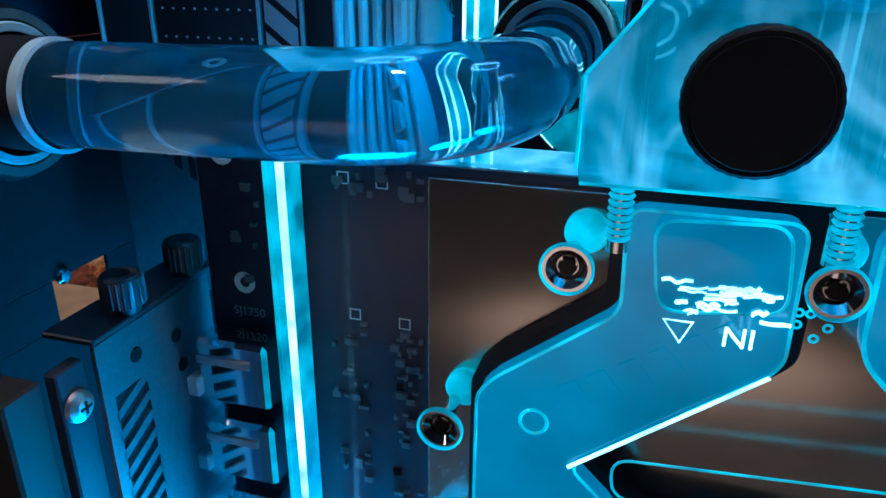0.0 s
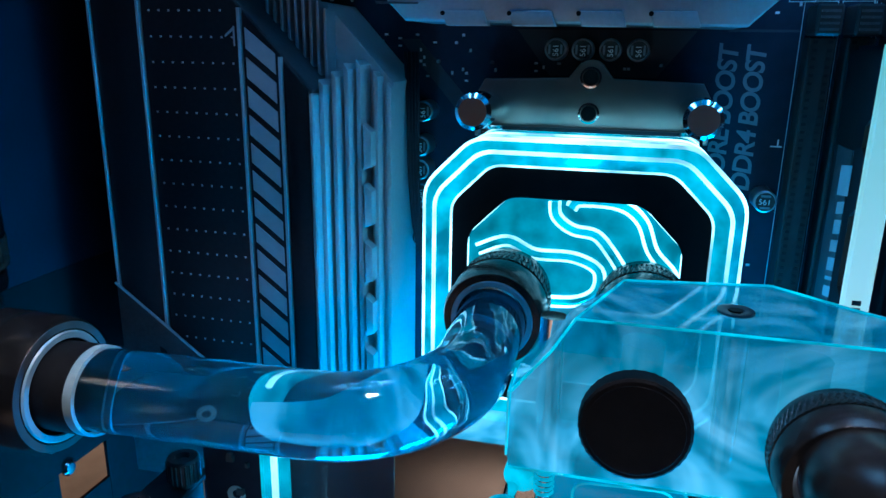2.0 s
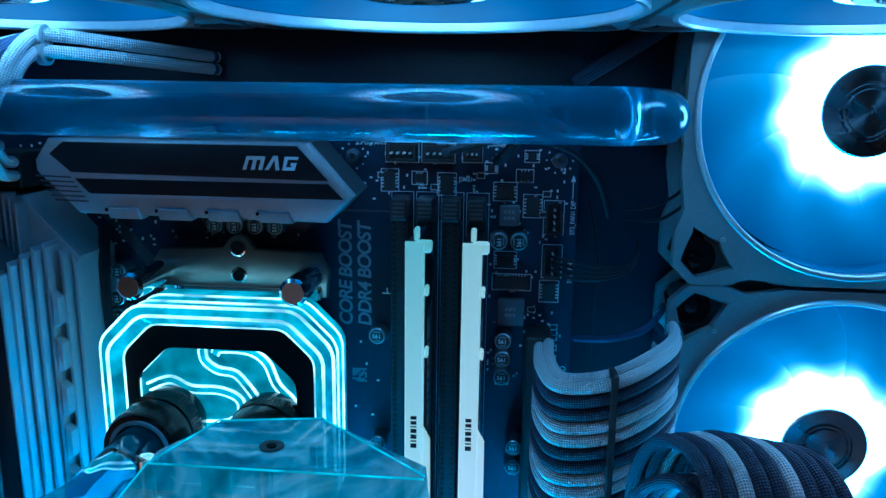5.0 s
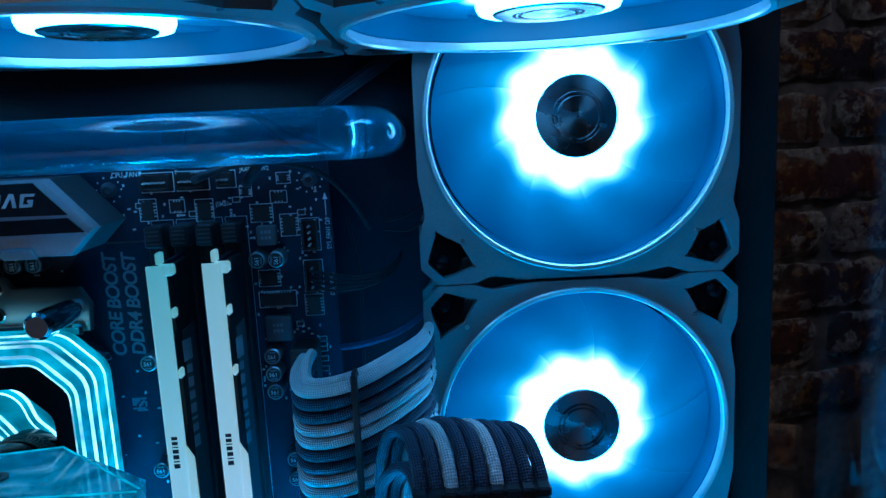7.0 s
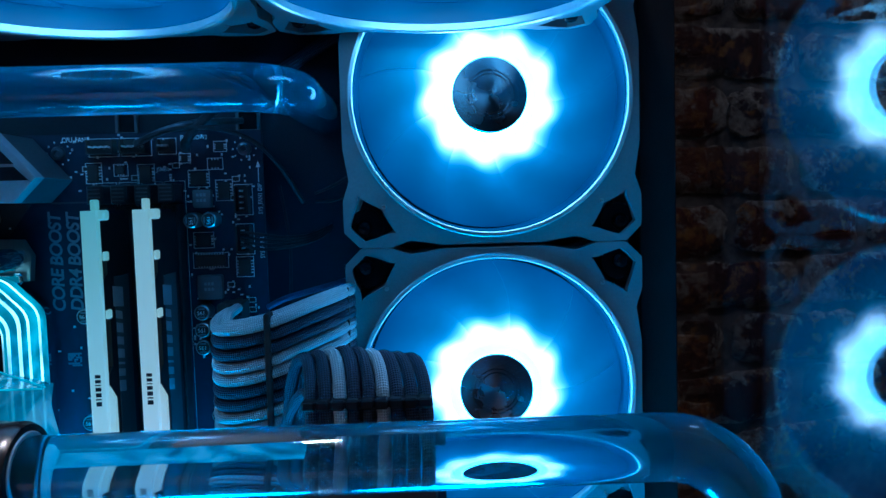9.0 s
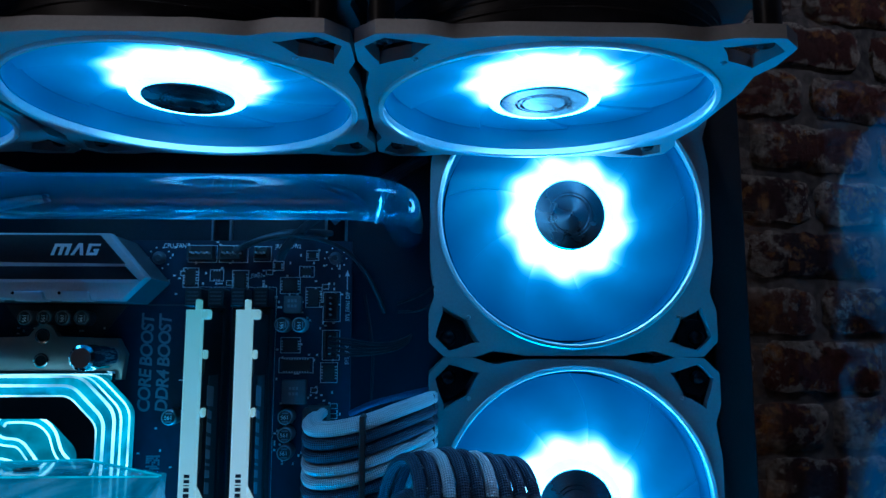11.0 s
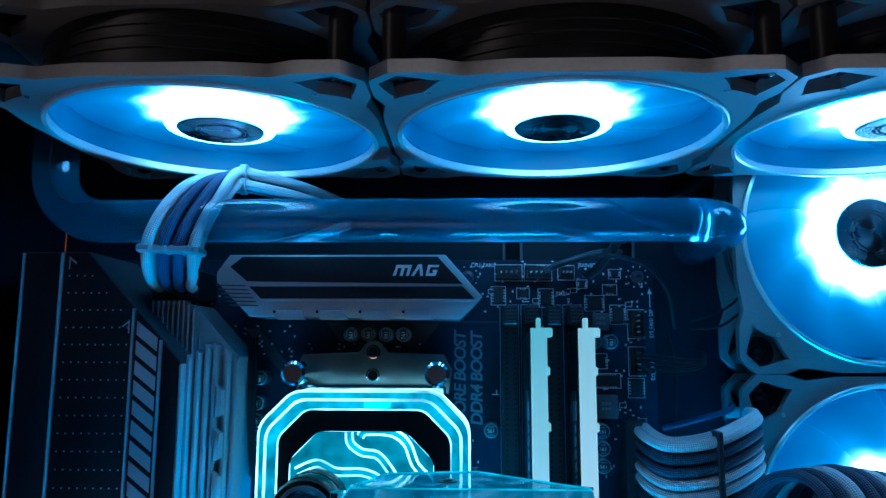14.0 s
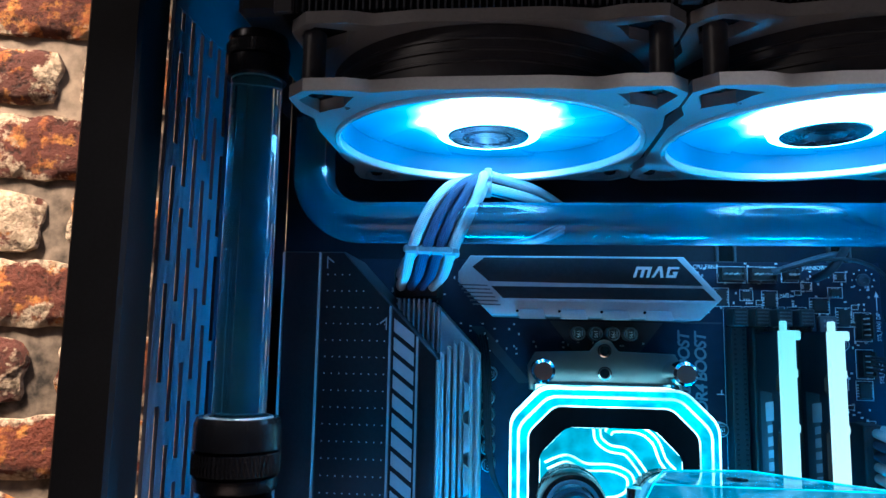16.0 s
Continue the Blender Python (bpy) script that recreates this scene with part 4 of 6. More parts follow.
# power-stage heatsink under the upper pipe
sink = thing("top_heatsink", (-0.05, 0.0, 0.398), "angular dark motherboard heatsink with grey bevels", "heatsink")
OUTER = [(-0.097, 0.4262), (-0.009, 0.4262), (0.006, 0.4092), (-0.003, 0.4002), (-0.088, 0.4012), (-0.102, 0.4152), (-0.102, 0.4192)]
part("base", prism([(x * 0.99 - 0.0005, z * 0.99 + 0.0041) for x, z in OUTER], -0.0235, -0.001), "sink_mid", sink)
part("bevel_frame", prism(OUTER, -0.0288, -0.0236, bevel=0.0016), "sink_light", sink, "grey anodised bevelled frame")
part("face_plate", prism([(-0.091, 0.4252), (-0.012, 0.4252), (-0.002, 0.4142), (-0.089, 0.4152), (-0.096, 0.4212)], -0.0296, -0.0280, bevel=0.0002), "sink_dark", sink, "dark anodised face plate")
part("face_plate", prism([(-0.088, 0.4132), (-0.002, 0.4132), (0.003, 0.4082), (-0.083, 0.4082)], -0.0296, -0.0280, bevel=0.0002), "sink_dark", sink, "dark anodised lower face plate")
part("pale_line", prism([(-0.089, 0.4152), (-0.002, 0.4142), (-0.002, 0.4132), (-0.088, 0.4132)], -0.0292, -0.0286), "stripe", sink)
part("pale_line", prism([(-0.083, 0.4082), (0.003, 0.4082), (0.004, 0.4072), (-0.082, 0.4072)], -0.0298, -0.0286), "stripe", sink)
for k in range(4):
    x = -0.0775 + 0.0172 * k
    part("cut_notch", prism([(x, 0.4036), (x + 0.0108, 0.4036), (x + 0.0120, 0.4000), (x + 0.0013, 0.4000)], -0.0302, -0.0250, bevel=0.0004), "sink_light", sink, "raised tooth on the lower bevel")
    # black disc paints the dark of a small hole
    part("tooth_hole", cylinder((x + 0.0004, -0.0304, 0.4030), "y", 0.0006, 0.0010, 12), "black", sink)
for k in range(6):
    z = 0.4140 - 0.0016 * k
    part("groove", prism([(-0.1018 + 0.0012 * k, z), (-0.0895 + 0.0011 * k, z - 0.0003), (-0.0895 + 0.0011 * k, z - 0.0008), (-0.1016 + 0.0012 * k, z - 0.0006)], -0.0290, -0.0282), "sink_mid", sink)
emblem = bmesh.new()
for pts in [[(-0.0312, 0.4166), (-0.0300, 0.4166), (-0.0290, 0.4198), (-0.0275, 0.4198), (-0.0284, 0.4166), (-0.0272, 0.4166), (-0.0263, 0.4198), (-0.0250, 0.4198), (-0.0259, 0.4166), (-0.0247, 0.4166), (-0.0234, 0.4210), (-0.0296, 0.4210)],
            [(-0.0238, 0.4166), (-0.0226, 0.4166), (-0.0204, 0.4200), (-0.0202, 0.4166), (-0.0190, 0.4166), (-0.0194, 0.4212), (-0.0208, 0.4212)],
            [(-0.0180, 0.4166), (-0.0140, 0.4166), (-0.0132, 0.4190), (-0.0150, 0.4190), (-0.0153, 0.4182), (-0.0148, 0.4182), (-0.0150, 0.4176), (-0.0168, 0.4176), (-0.0160, 0.4201), (-0.0128, 0.4201), (-0.0125, 0.4210), (-0.0170, 0.4210)]]:
    prism([(x + 0.0012, z + 0.0008) for x, z in pts], -0.0299, -0.0296, emblem)
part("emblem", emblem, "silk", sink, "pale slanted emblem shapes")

# connector cover and the finned heatsink beside it
cover = thing("rear_heatsink", (-0.135, 0.0, 0.285), "tall dark connector cover with slanted pale stripes", "heatsink")
Y = -0.043
part("cover_body", prism([(-0.1725, 0.4255), (-0.1475, 0.4255), (-0.1085, 0.3835), (-0.1085, 0.262), (-0.1725, 0.262)], Y + 0.0010, -0.001, bevel=0.0006), "sink_mid", cover, "gunmetal cover body")
part("edge_strip", prism([(-0.1720, 0.4250), (-0.1580, 0.4250), (-0.1580, 0.2625), (-0.1720, 0.2625)], Y - 0.0002, Y + 0.0009, bevel=0.0003), "sink_dark", cover)
part("dotted_panel", prism([(-0.1565, 0.4250), (-0.1478, 0.4250), (-0.1282, 0.4040), (-0.1282, 0.2625), (-0.1565, 0.2625)], Y - 0.0002, Y + 0.0009, bevel=0.0003), "sink_dark", cover, "dark panel with fine dots")
part("stripe_panel", prism([(-0.1270, 0.4028), (-0.1172, 0.3923), (-0.1172, 0.2625), (-0.1270, 0.2625)], Y - 0.0002, Y + 0.0009, bevel=0.0003), "sink_dark", cover)
part("side_panel", prism([(-0.1160, 0.3905), (-0.1092, 0.3833), (-0.1092, 0.2625), (-0.1160, 0.2625)], Y - 0.0002, Y + 0.0009, bevel=0.0003), "sink_dark", cover)
for x, top in ((-0.1575, 0.425), (-0.1279, 0.4035), (-0.1168, 0.3915), (-0.1727, 0.425)):
    part("pale_line", box(x - 0.00035, x + 0.00035, Y - 0.0006, Y + 0.0009, 0.2625, top), "stripe", cover)
part("bright_edge", box(-0.1092, -0.1078, Y - 0.0004, Y + 0.006, 0.2625, 0.3825, 0.0004), "sink_light", cover, "bright grey edge")
for k in range(17):
    z = 0.3945 - 0.0074 * k
    if z > 0.268:
        part("stripe", prism([(-0.1262, z + 0.0042), (-0.1180, z - 0.0022), (-0.1180, z - 0.0074), (-0.1262, z - 0.0010)], Y - 0.0005, Y - 0.0002), "stripe", cover)
dots = bmesh.new()
for i in range(9):
    for j in range(22):
        x, z = -0.1540 + 0.0030 * i, 0.4160 - 0.0066 * j
        if z < 0.4215 - max(0.0, (x + 0.1465) * 1.07) - 0.003 and z > 0.268:
            box(x - 0.00025, x + 0.00025, Y - 0.0004, Y - 0.0002, z - 0.00025, z + 0.00025, bm=dots)
tagged(part("dots", dots, "stripe", cover), kind="stuff")
marks = bmesh.new()
for x, z, sx, sz in [(-0.1545, 0.4235, 1, -1), (-0.1292, 0.3990, -1, -1), (-0.1545, 0.3060, 1, 1)]:
    box(min(x, x + sx * 0.0004), max(x, x + sx * 0.0004), Y - 0.0004, Y - 0.0002, min(z, z + sz * 0.005), max(z, z + sz * 0.005), bm=marks)
    prism([(x, z), (x + sx * 0.0028, z + sz * 0.0022), (x + sx * 0.0028, z + sz * 0.0028), (x, z + sz * 0.0008)][:: 1 if sx * sz < 0 else -1], Y - 0.0004, Y - 0.0002, marks)
tagged(part("corner_mark", marks, "stripe", cover), kind="stuff")
part("pale_edge", sweep([Vector((-0.1735, Y - 0.0008, 0.3254)), Vector((-0.1298, Y - 0.0008, 0.2922))], 0.0004, 6), "stripe", cover)
lower = part("lower_panel", prism([(-0.1730, 0.325), (-0.1300, 0.292), (-0.1300, 0.262), (-0.1730, 0.262)], Y - 0.0010, Y - 0.0003, bevel=0.0002), "sink_mid", cover, "grey slanted lower panel")
bars = bmesh.new()
for k, w in enumerate((0.0022, 0.0022, 0.0022, 0.0040)):
    x = -0.160 + 0.0042 * k
    prism([(x, 0.3065 - 0.0028 * k), (x + w, 0.3052 - 0.0028 * k), (x + w, 0.2990 - 0.0028 * k), (x, 0.3003 - 0.0028 * k)], Y - 0.0012, Y - 0.0010, bars)
part("emblem", bars, "sink_dark", lower, "dark emblem shapes")
# fins take the paler grey: the block's light on them is put into it
fin_rows = [(-0.1070, 0.3850, -0.0400), (-0.1046, 0.3870, -0.0372), (-0.1022, 0.3890, -0.0344), (-0.0998, 0.3900, -0.0316), (-0.0960, 0.3870, -0.0285), (-0.0932, 0.3840, -0.0255)]
for x, top, y in fin_rows:
    part("fin", prism([(x - 0.0008, top + 0.0010), (x + 0.0006, top - 0.0004), (x + 0.0006, 0.2625), (x - 0.0008, 0.2625)], y, -0.004, bevel=0.0003), "sink_light", cover, "upright grey cooling fin")
part("fin_base", prism([(-0.1300, 0.4060), (-0.1120, 0.4060), (-0.0925, 0.3850), (-0.0925, 0.2625), (-0.1300, 0.2625)], -0.0235, -0.001, bevel=0.0006), "sink_light", cover)
for k in range(9):
    x = -0.1270 + 0.0021 * k
    part("fin", box(x, x + 0.0009, -0.0300, -0.0235, 0.385, 0.4075 - max(0.0, x + 0.1140) * 0.9, 0.0002), "sink_light", cover)
for k in range(7):
    z = 0.374 - 0.0165 * k
    part("edge_notch", prism([(-0.0986, z), (-0.0962, z - 0.002), (-0.0962, z - 0.0115), (-0.0986, z - 0.0125)], -0.0322, -0.0284, bevel=0.0004), "sink_light", cover, "pale raised edge segment")

# ---- processor water block ----
block = thing("processor_water_block", (-0.0395, -0.004, 0.293), "glowing cyan octagonal water block with black inner frame", "water block")
part("cold_plate", prism(octagon(-0.074, -0.005, 0.299, 0.367, 0.010), -0.018, -0.003, bevel=0.0006), "chrome", block, "polished metal base")
OUT, MID, INN = octagon(-0.0795, 0.0005, 0.2925, 0.3722, 0.0125, 0.004), octagon(-0.0765, -0.0025, 0.2955, 0.3692, 0.0118, 0.0035), octagon(-0.0727, -0.0063, 0.2993, 0.3654, 0.0105, 0.003)
rim = part("lit_rim", band(OUT, MID, -0.0372, -0.0385, -0.0182), "acrylic_rim", block, "edge-lit clear acrylic rim")
part("inner_rim", band(MID, INN, -0.0384, -0.0352, -0.0185), "acrylic_rim", block)
# light at the acrylic's edges is drawn by thin glowing sweeps
for name, line, y, r in (("bright_edge", OUT, -0.0369, 0.00062), ("bright_edge", MID, -0.0384, 0.00056), ("bright_edge", INN, -0.0352, 0.00036)):
    part(name, sweep([Vector((x, y, z)) for x, z in line], r, 6, closed=True), "acrylic_line", rim, "bright glowing acrylic edge")
# two glowing loops added to throw cyan light on the fins beside
for y in (-0.0310, -0.0235):
    part("side_edge", sweep([Vector((x, y, z)) for x, z in octagon(-0.0793, 0.0003, 0.2927, 0.3720, 0.0125, 0.004)], 0.0007, 6, closed=True), "acrylic_line", rim, "added glowing loop round the rim")
HOLE = octagon(-0.0682, -0.0128, 0.3060, 0.3572, 0.0108, 0.0008)
part("black_frame", band(octagon(-0.0725, -0.0065, 0.2995, 0.3652, 0.0105, 0.003), octagon(-0.0682, -0.0128, 0.3060, 0.3572, 0.0108, 0.003), -0.0350, -0.0350, -0.0300), "black", block, "black inner frame plate")
window = part("window", prism(octagon(-0.0684, -0.0126, 0.3058, 0.3574, 0.0108, 0.0008), -0.0330, -0.0240), "acrylic_soft", block, "cyan-lit acrylic window")
part("bright_edge", sweep([Vector((x, -0.0336, z)) for x, z in HOLE], 0.00028, 6, closed=True), "acrylic_line", window)
for line in ([(-0.0455, 0.3565), (-0.0448, 0.3525), (-0.0405, 0.3493), (-0.0345, 0.3482), (-0.0305, 0.3440), (-0.0270, 0.3390), (-0.0240, 0.3350)],
             [(-0.0412, 0.3550), (-0.0390, 0.3570), (-0.0290, 0.3566), (-0.0232, 0.3525), (-0.0200, 0.3450), (-0.0150, 0.3395), (-0.0132, 0.3350)],
             [(-0.0655, 0.3420), (-0.0575, 0.3450), (-0.0500, 0.3420), (-0.0400, 0.3418), (-0.0333, 0.3388), (-0.0333, 0.3330), (-0.0380, 0.3298), (-0.0455, 0.3290)]):
    run = smooth_path([(x, -0.0330, z) for x, z in line], 6)
    channel = part("channel", sweep(run, 0.0012, 8), "acrylic_rim", window, "glowing curved coolant channel")
    for side in (-1, 1):
        wall = []
        for i, p in enumerate(run):
            d = (run[min(i + 1, len(run) - 1)] - run[max(i - 1, 0)]).normalized()
            wall.append(p + Vector((-d.z, 0, d.x)) * side * 0.0012 + Vector((0, -0.0004, 0)))
        part("channel_wall", sweep(wall, 0.00052, 6), "acrylic_line", channel)
bracket = thing("mounting_bracket", (-0.0395, -0.010, 0.372), "polished metal mounting bracket with two round posts", "bracket")
ear = [(-0.0715, 0.3700), (-0.0725, 0.3800), (-0.0690, 0.3862), (-0.0455, 0.3870)] + [(-0.0395 - 0.0048 * math.cos(math.pi * k / 8), 0.3872 + 0.0048 * math.sin(math.pi * k / 8)) for k in range(1, 8)] + [(-0.0335, 0.3870), (-0.0100, 0.3862), (-0.0065, 0.3800), (-0.0075, 0.3700)]
part("plate", prism(ear, -0.0125, -0.0095, bevel=0.0006), "nickel", bracket, "polished metal plate")
part("step", box(-0.0700, -0.0090, -0.0160, -0.0127, 0.3690, 0.3735, 0.0010), "chrome", bracket)
for z in (0.3872, 0.3775):
    part("hole", turned([(0.0024, -0.0001), (0.0029, 0.0), (0.0029, 0.0006), (0.0021, 0.0006), (0.0021, -0.0001)], (-0.0395, -0.0130, z), "y", 28), "chrome", bracket)
    # black disc paints the shade inside the hole
    part("hole_shadow", cylinder((-0.0395, -0.01265, z), "y", 0.0021, 0.0001, 24), "black", bracket)
for x in (-0.0668, -0.0118):
    post = part("post", turned([(0, -0.0390), (0.0036, -0.0390), (0.0047, -0.0382), (0.0048, -0.0300), (0.0044, -0.0296), (0.0044, -0.0180), (0.0036, -0.0176), (0.0036, -0.0120)], (x, 0, 0.3790), "y", 36), "chrome", bracket, "round chrome post")
    part("post_cap", cylinder((x, -0.0393, 0.3790), "y", 0.0036, 0.0003, 32), "nickel", post, "flat brushed end")


def compression_fitting(name, centre, axis, sign, label, r=0.0127, length=0.021, lip="fitting"):
    """A black pipe fitting: knurled base, grooved collar, grey lip and a clear seal ring. It opens along sign * axis."""
    fit = thing(name, centre, label, "fitting", "pipe fittings")

    def piece(part_name, profile, material, note="", seg=48, knurl=0.0, parent=None):
        ob = part(part_name, turned([(q, sign * h) for q, h in profile], centre, axis, seg, knurl=knurl), material, parent or fit, note, smooth=30)
        return ob

    piece("base", [(0, 0), (r * 0.93, 0), (r * 0.95, 0.0006), (r * 0.95, length * 0.18), (r * 0.86, length * 0.2), (0, length * 0.2)], "fitting")
    k = piece("knurled_ring", [(r * 0.9, length * 0.2), (r * 0.99, length * 0.23), (r * 0.99, length * 0.52), (r * 0.9, length * 0.55)], "fitting", "knurled black ring", 120, 0.02)
    cross = bmesh.new()
    for i in range(64):
        for way in (-1, 1):
            pts = []
            for s in range(5):
                a = 2 * math.pi * i / 64 + way * 0.16 * s / 4
                h = sign * length * (0.235 + 0.28 * s / 4)
                pts.append(Matrix.Translation(centre) @ AXES[axis] @ Vector((r * 1.0 * math.cos(a), r * 1.0 * math.sin(a), h)))
            sweep(pts, 0.00016, 4, cross)
    tagged(part("knurl", cross, "fitting", k), kind="stuff")
    piece("collar", [(r * 0.9, length * 0.55), (r, length * 0.57), (r, length * 0.90), (r * 0.94, length), (r * 0.80, length), (r * 0.74, length * 0.93), (r * 0.70, length * 0.93), (r * 0.70, length * 0.55)], "fitting", "smooth black collar")
    piece("lip", [(r * 0.985, length * 0.905), (r * 0.985, length * 0.925), (r * 0.93, length * 1.004), (r * 0.83, length * 1.004), (r * 0.83, length * 0.98)], lip, "satin lip")
    piece("seal", [(r * 0.80, length * 1.0), (r * 0.78, length * 1.02), (r * 0.70, length * 1.02), (r * 0.69, length * 1.0)], "rubber", "pale seal ring")
    return fit


def pipe(name, points, radius, label, outer=0.0083, steps=16):
    """A bent acrylic pipe, with the coolant in it."""
    run = thing(name, points[0], label, "pipe", "coolant pipes")
    path = bent(points, radius, steps)
    part("pipe_wall", sweep(path, outer, 40), "tube", run, "clear acrylic pipe wall", smooth=60)
    part("coolant", sweep(path, outer - 0.0020, 36), "coolant", run, "clear coolant filling the pipe", smooth=60)
    return run


# pipe from the left-hand fittings to the processor block
pipe("cpu_pipe", [(-0.1420, -0.1070, 0.3272), (-0.0565, -0.1060, 0.3285), (-0.0570, -0.0500, 0.3312)], 0.026, "clear bent coolant pipe running to the processor block")
compression_fitting("pipe_fitting", (-0.0570, -0.0335, 0.3312), "y", -1, "black knurled pipe fitting on the processor block", 0.0125, 0.0240)
fit2 = compression_fitting("pipe_fitting", (-0.0215, -0.0335, 0.3312), "y", -1, "black knurled pipe fitting beside the clear manifold", 0.0120, 0.0225)
lipped = compression_fitting("pipe_fitting", (-0.1570, -0.1070, 0.3270), "x", 1, "black knurled pipe fitting with a satin grey lip", 0.0142, 0.0215, "fitting_grey")
part("sleeve", turned([(0.00845, -0.1362), (0.0091, -0.1362), (0.0091, -0.1285), (0.00845, -0.1283)], (0, -0.1070, 0.3272), "x", 48), "black", lipped, "black sleeve round the pipe")
part("ring", turned([(0.00845, -0.1283), (0.0091, -0.1283), (0.0091, -0.1264), (0.00845, -0.1262)], (0, -0.1070, 0.3272), "x", 48), "rubber", lipped, "pale ring round the pipe")
elbow = thing("elbow_block", (-0.1640, -0.1070, 0.315), "black elbow adapter between two pipe fittings", "fitting")
part("elbow_body", turned([(0, -0.014), (0.0095, -0.014), (0.0112, -0.0125), (0.0112, 0.0125), (0.0095, 0.014), (0, 0.014)], (-0.1640, -0.1070, 0.3290), "z", 40), "fitting", elbow)
part("elbow_neck", cylinder((-0.1640, -0.1070, 0.3270), "x", 0.0090, 0.0075, 36), "fitting", elbow)
compression_fitting("pipe_fitting", (-0.1640, -0.1070, 0.3440), "z", 1, "black knurled pipe fitting under the upright pipe", 0.0133, 0.0215)
pipe("upright_pipe", [(-0.1640, -0.1070, 0.3600), (-0.1640, -0.1070, 0.4800)], 0.02, "clear upright coolant pipe beside the rear panel")
compression_fitting("pipe_fitting", (-0.1640, -0.1070, 0.4884), "z", -1, "black pipe fitting at the radiator", 0.0102, 0.0147)

# upper pipe across the board
pipe("upper_pipe", [(-0.1600, -0.0480, 0.4800), (-0.1600, -0.0480, 0.4366), (0.1010, -0.0475, 0.4366), (0.1040, 0.0250, 0.4350)], 0.0200, "clear horizontal coolant pipe above the board")

# ---- graphics card, standing upright ----
card = thing("graphics_card", (0.0, -0.068, 0.205), "upright graphics card with a clear cyan-lit water block", "graphics card")
part("circuit_board", prism([(-0.1305, 0.3105), (0.150, 0.3105), (0.150, 0.200), (-0.1305, 0.200)], -0.0700, -0.0682), "board", card)
part("mirror_plate", prism([(-0.0768, 0.3090), (0.140, 0.3090), (0.140, 0.215), (-0.0768, 0.215)], -0.0730, -0.0703, bevel=0.0003), "mirror", card, "polished nickel plate reflecting the room")
SHEET = part("clear_plate", prism([(-0.1035, 0.3155), (0.140, 0.3155), (0.140, 0.205), (-0.1035, 0.205)], -0.0868, -0.0736), "sheet", card, "clear acrylic cover plate")
# light at the sheet's edges is added as glowing strips
part("lit_edge", box(-0.1045, -0.1037, -0.0868, -0.0736, 0.205, 0.3155), "acrylic_rim", card, "glowing acrylic side edge")
part("bright_edge", box(-0.1015, -0.0998, -0.0876, -0.0869, 0.205, 0.3148, 0.0003), "acrylic_line", card, "bright glowing line along the edge")
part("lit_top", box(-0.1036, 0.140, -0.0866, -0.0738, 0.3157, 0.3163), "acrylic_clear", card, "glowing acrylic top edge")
gasket = [(-0.0655, 0.205), (-0.0655, 0.2715), (-0.0615, 0.2760), (-0.0412, 0.2915), (-0.0412, 0.3125), (-0.0080, 0.3125), (-0.0080, 0.2840), (-0.0115, 0.2805), (-0.0420, 0.2575), (-0.0300, 0.2450), (0.020, 0.2450), (0.020, 0.205)]
part("gasket", prism(rounded(gasket, 0.003), -0.0800, -0.0738), "black", card, "black rubber gasket")
# coolant is no lamp: the LED light in it is put into emission
flow = [(-0.0632, 0.206), (-0.0632, 0.2705), (-0.0600, 0.2745), (-0.0382, 0.2915), (-0.0388, 0.3105), (-0.0115, 0.3105), (-0.0112, 0.2865), (-0.0130, 0.2835), (-0.0448, 0.2575), (-0.0350, 0.2480), (-0.0250, 0.206)]
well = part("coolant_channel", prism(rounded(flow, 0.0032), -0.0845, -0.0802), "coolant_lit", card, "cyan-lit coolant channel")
part("bright_edge", sweep([Vector((x, -0.0850, z)) for x, z in rounded(flow, 0.0032)], 0.00034, 6, closed=True), "acrylic_rim", well)
part("bright_edge", sweep([Vector((-0.0448, -0.0852, 0.2575)), Vector((-0.0130, -0.0852, 0.2833))], 0.0004, 6), "acrylic_line", well)
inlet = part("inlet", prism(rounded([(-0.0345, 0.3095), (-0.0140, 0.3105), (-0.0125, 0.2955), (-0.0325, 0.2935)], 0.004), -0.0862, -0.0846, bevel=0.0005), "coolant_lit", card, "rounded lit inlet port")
part("bright_edge", sweep([Vector((x, -0.0864, z)) for x, z in rounded([(-0.0345, 0.3095), (-0.0140, 0.3105), (-0.0125, 0.2955), (-0.0325, 0.2935)], 0.004)], 0.0003, 6, closed=True), "acrylic_rim", inlet)
rng = random.Random(11)
# glints on the inlet, drawn as thin glowing strokes
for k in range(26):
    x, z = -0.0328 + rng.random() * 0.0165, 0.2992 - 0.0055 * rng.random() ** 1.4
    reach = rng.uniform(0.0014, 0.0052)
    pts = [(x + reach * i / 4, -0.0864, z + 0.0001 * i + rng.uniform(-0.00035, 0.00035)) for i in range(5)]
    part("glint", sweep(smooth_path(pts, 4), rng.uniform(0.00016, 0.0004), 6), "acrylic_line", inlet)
lettering("inlet_mark", "IN", 0.0052, on_board(-0.0165, -0.0870, 0.2925, 180), "acrylic_line", inlet)
part("inlet_arrow", sweep([Vector(p) for p in ((-0.0282, -0.0870, 0.2885), (-0.0312, -0.0870, 0.2925), (-0.0265, -0.0870, 0.2925))], 0.00025, 5, closed=True), "acrylic_line", inlet)
slats = bmesh.new()
for k in range(6):
    x = -0.0480 + 0.0050 * k
    prism([(x, 0.2745 + 0.0032 * k), (x + 0.0030, 0.2765 + 0.0032 * k), (x + 0.0065, 0.2720 + 0.0034 * k), (x + 0.0035, 0.2700 + 0.0034 * k)], -0.0848, -0.0845, slats)
part("flow_guide", slats, "coolant_lit", well, "faint lit flow guides")
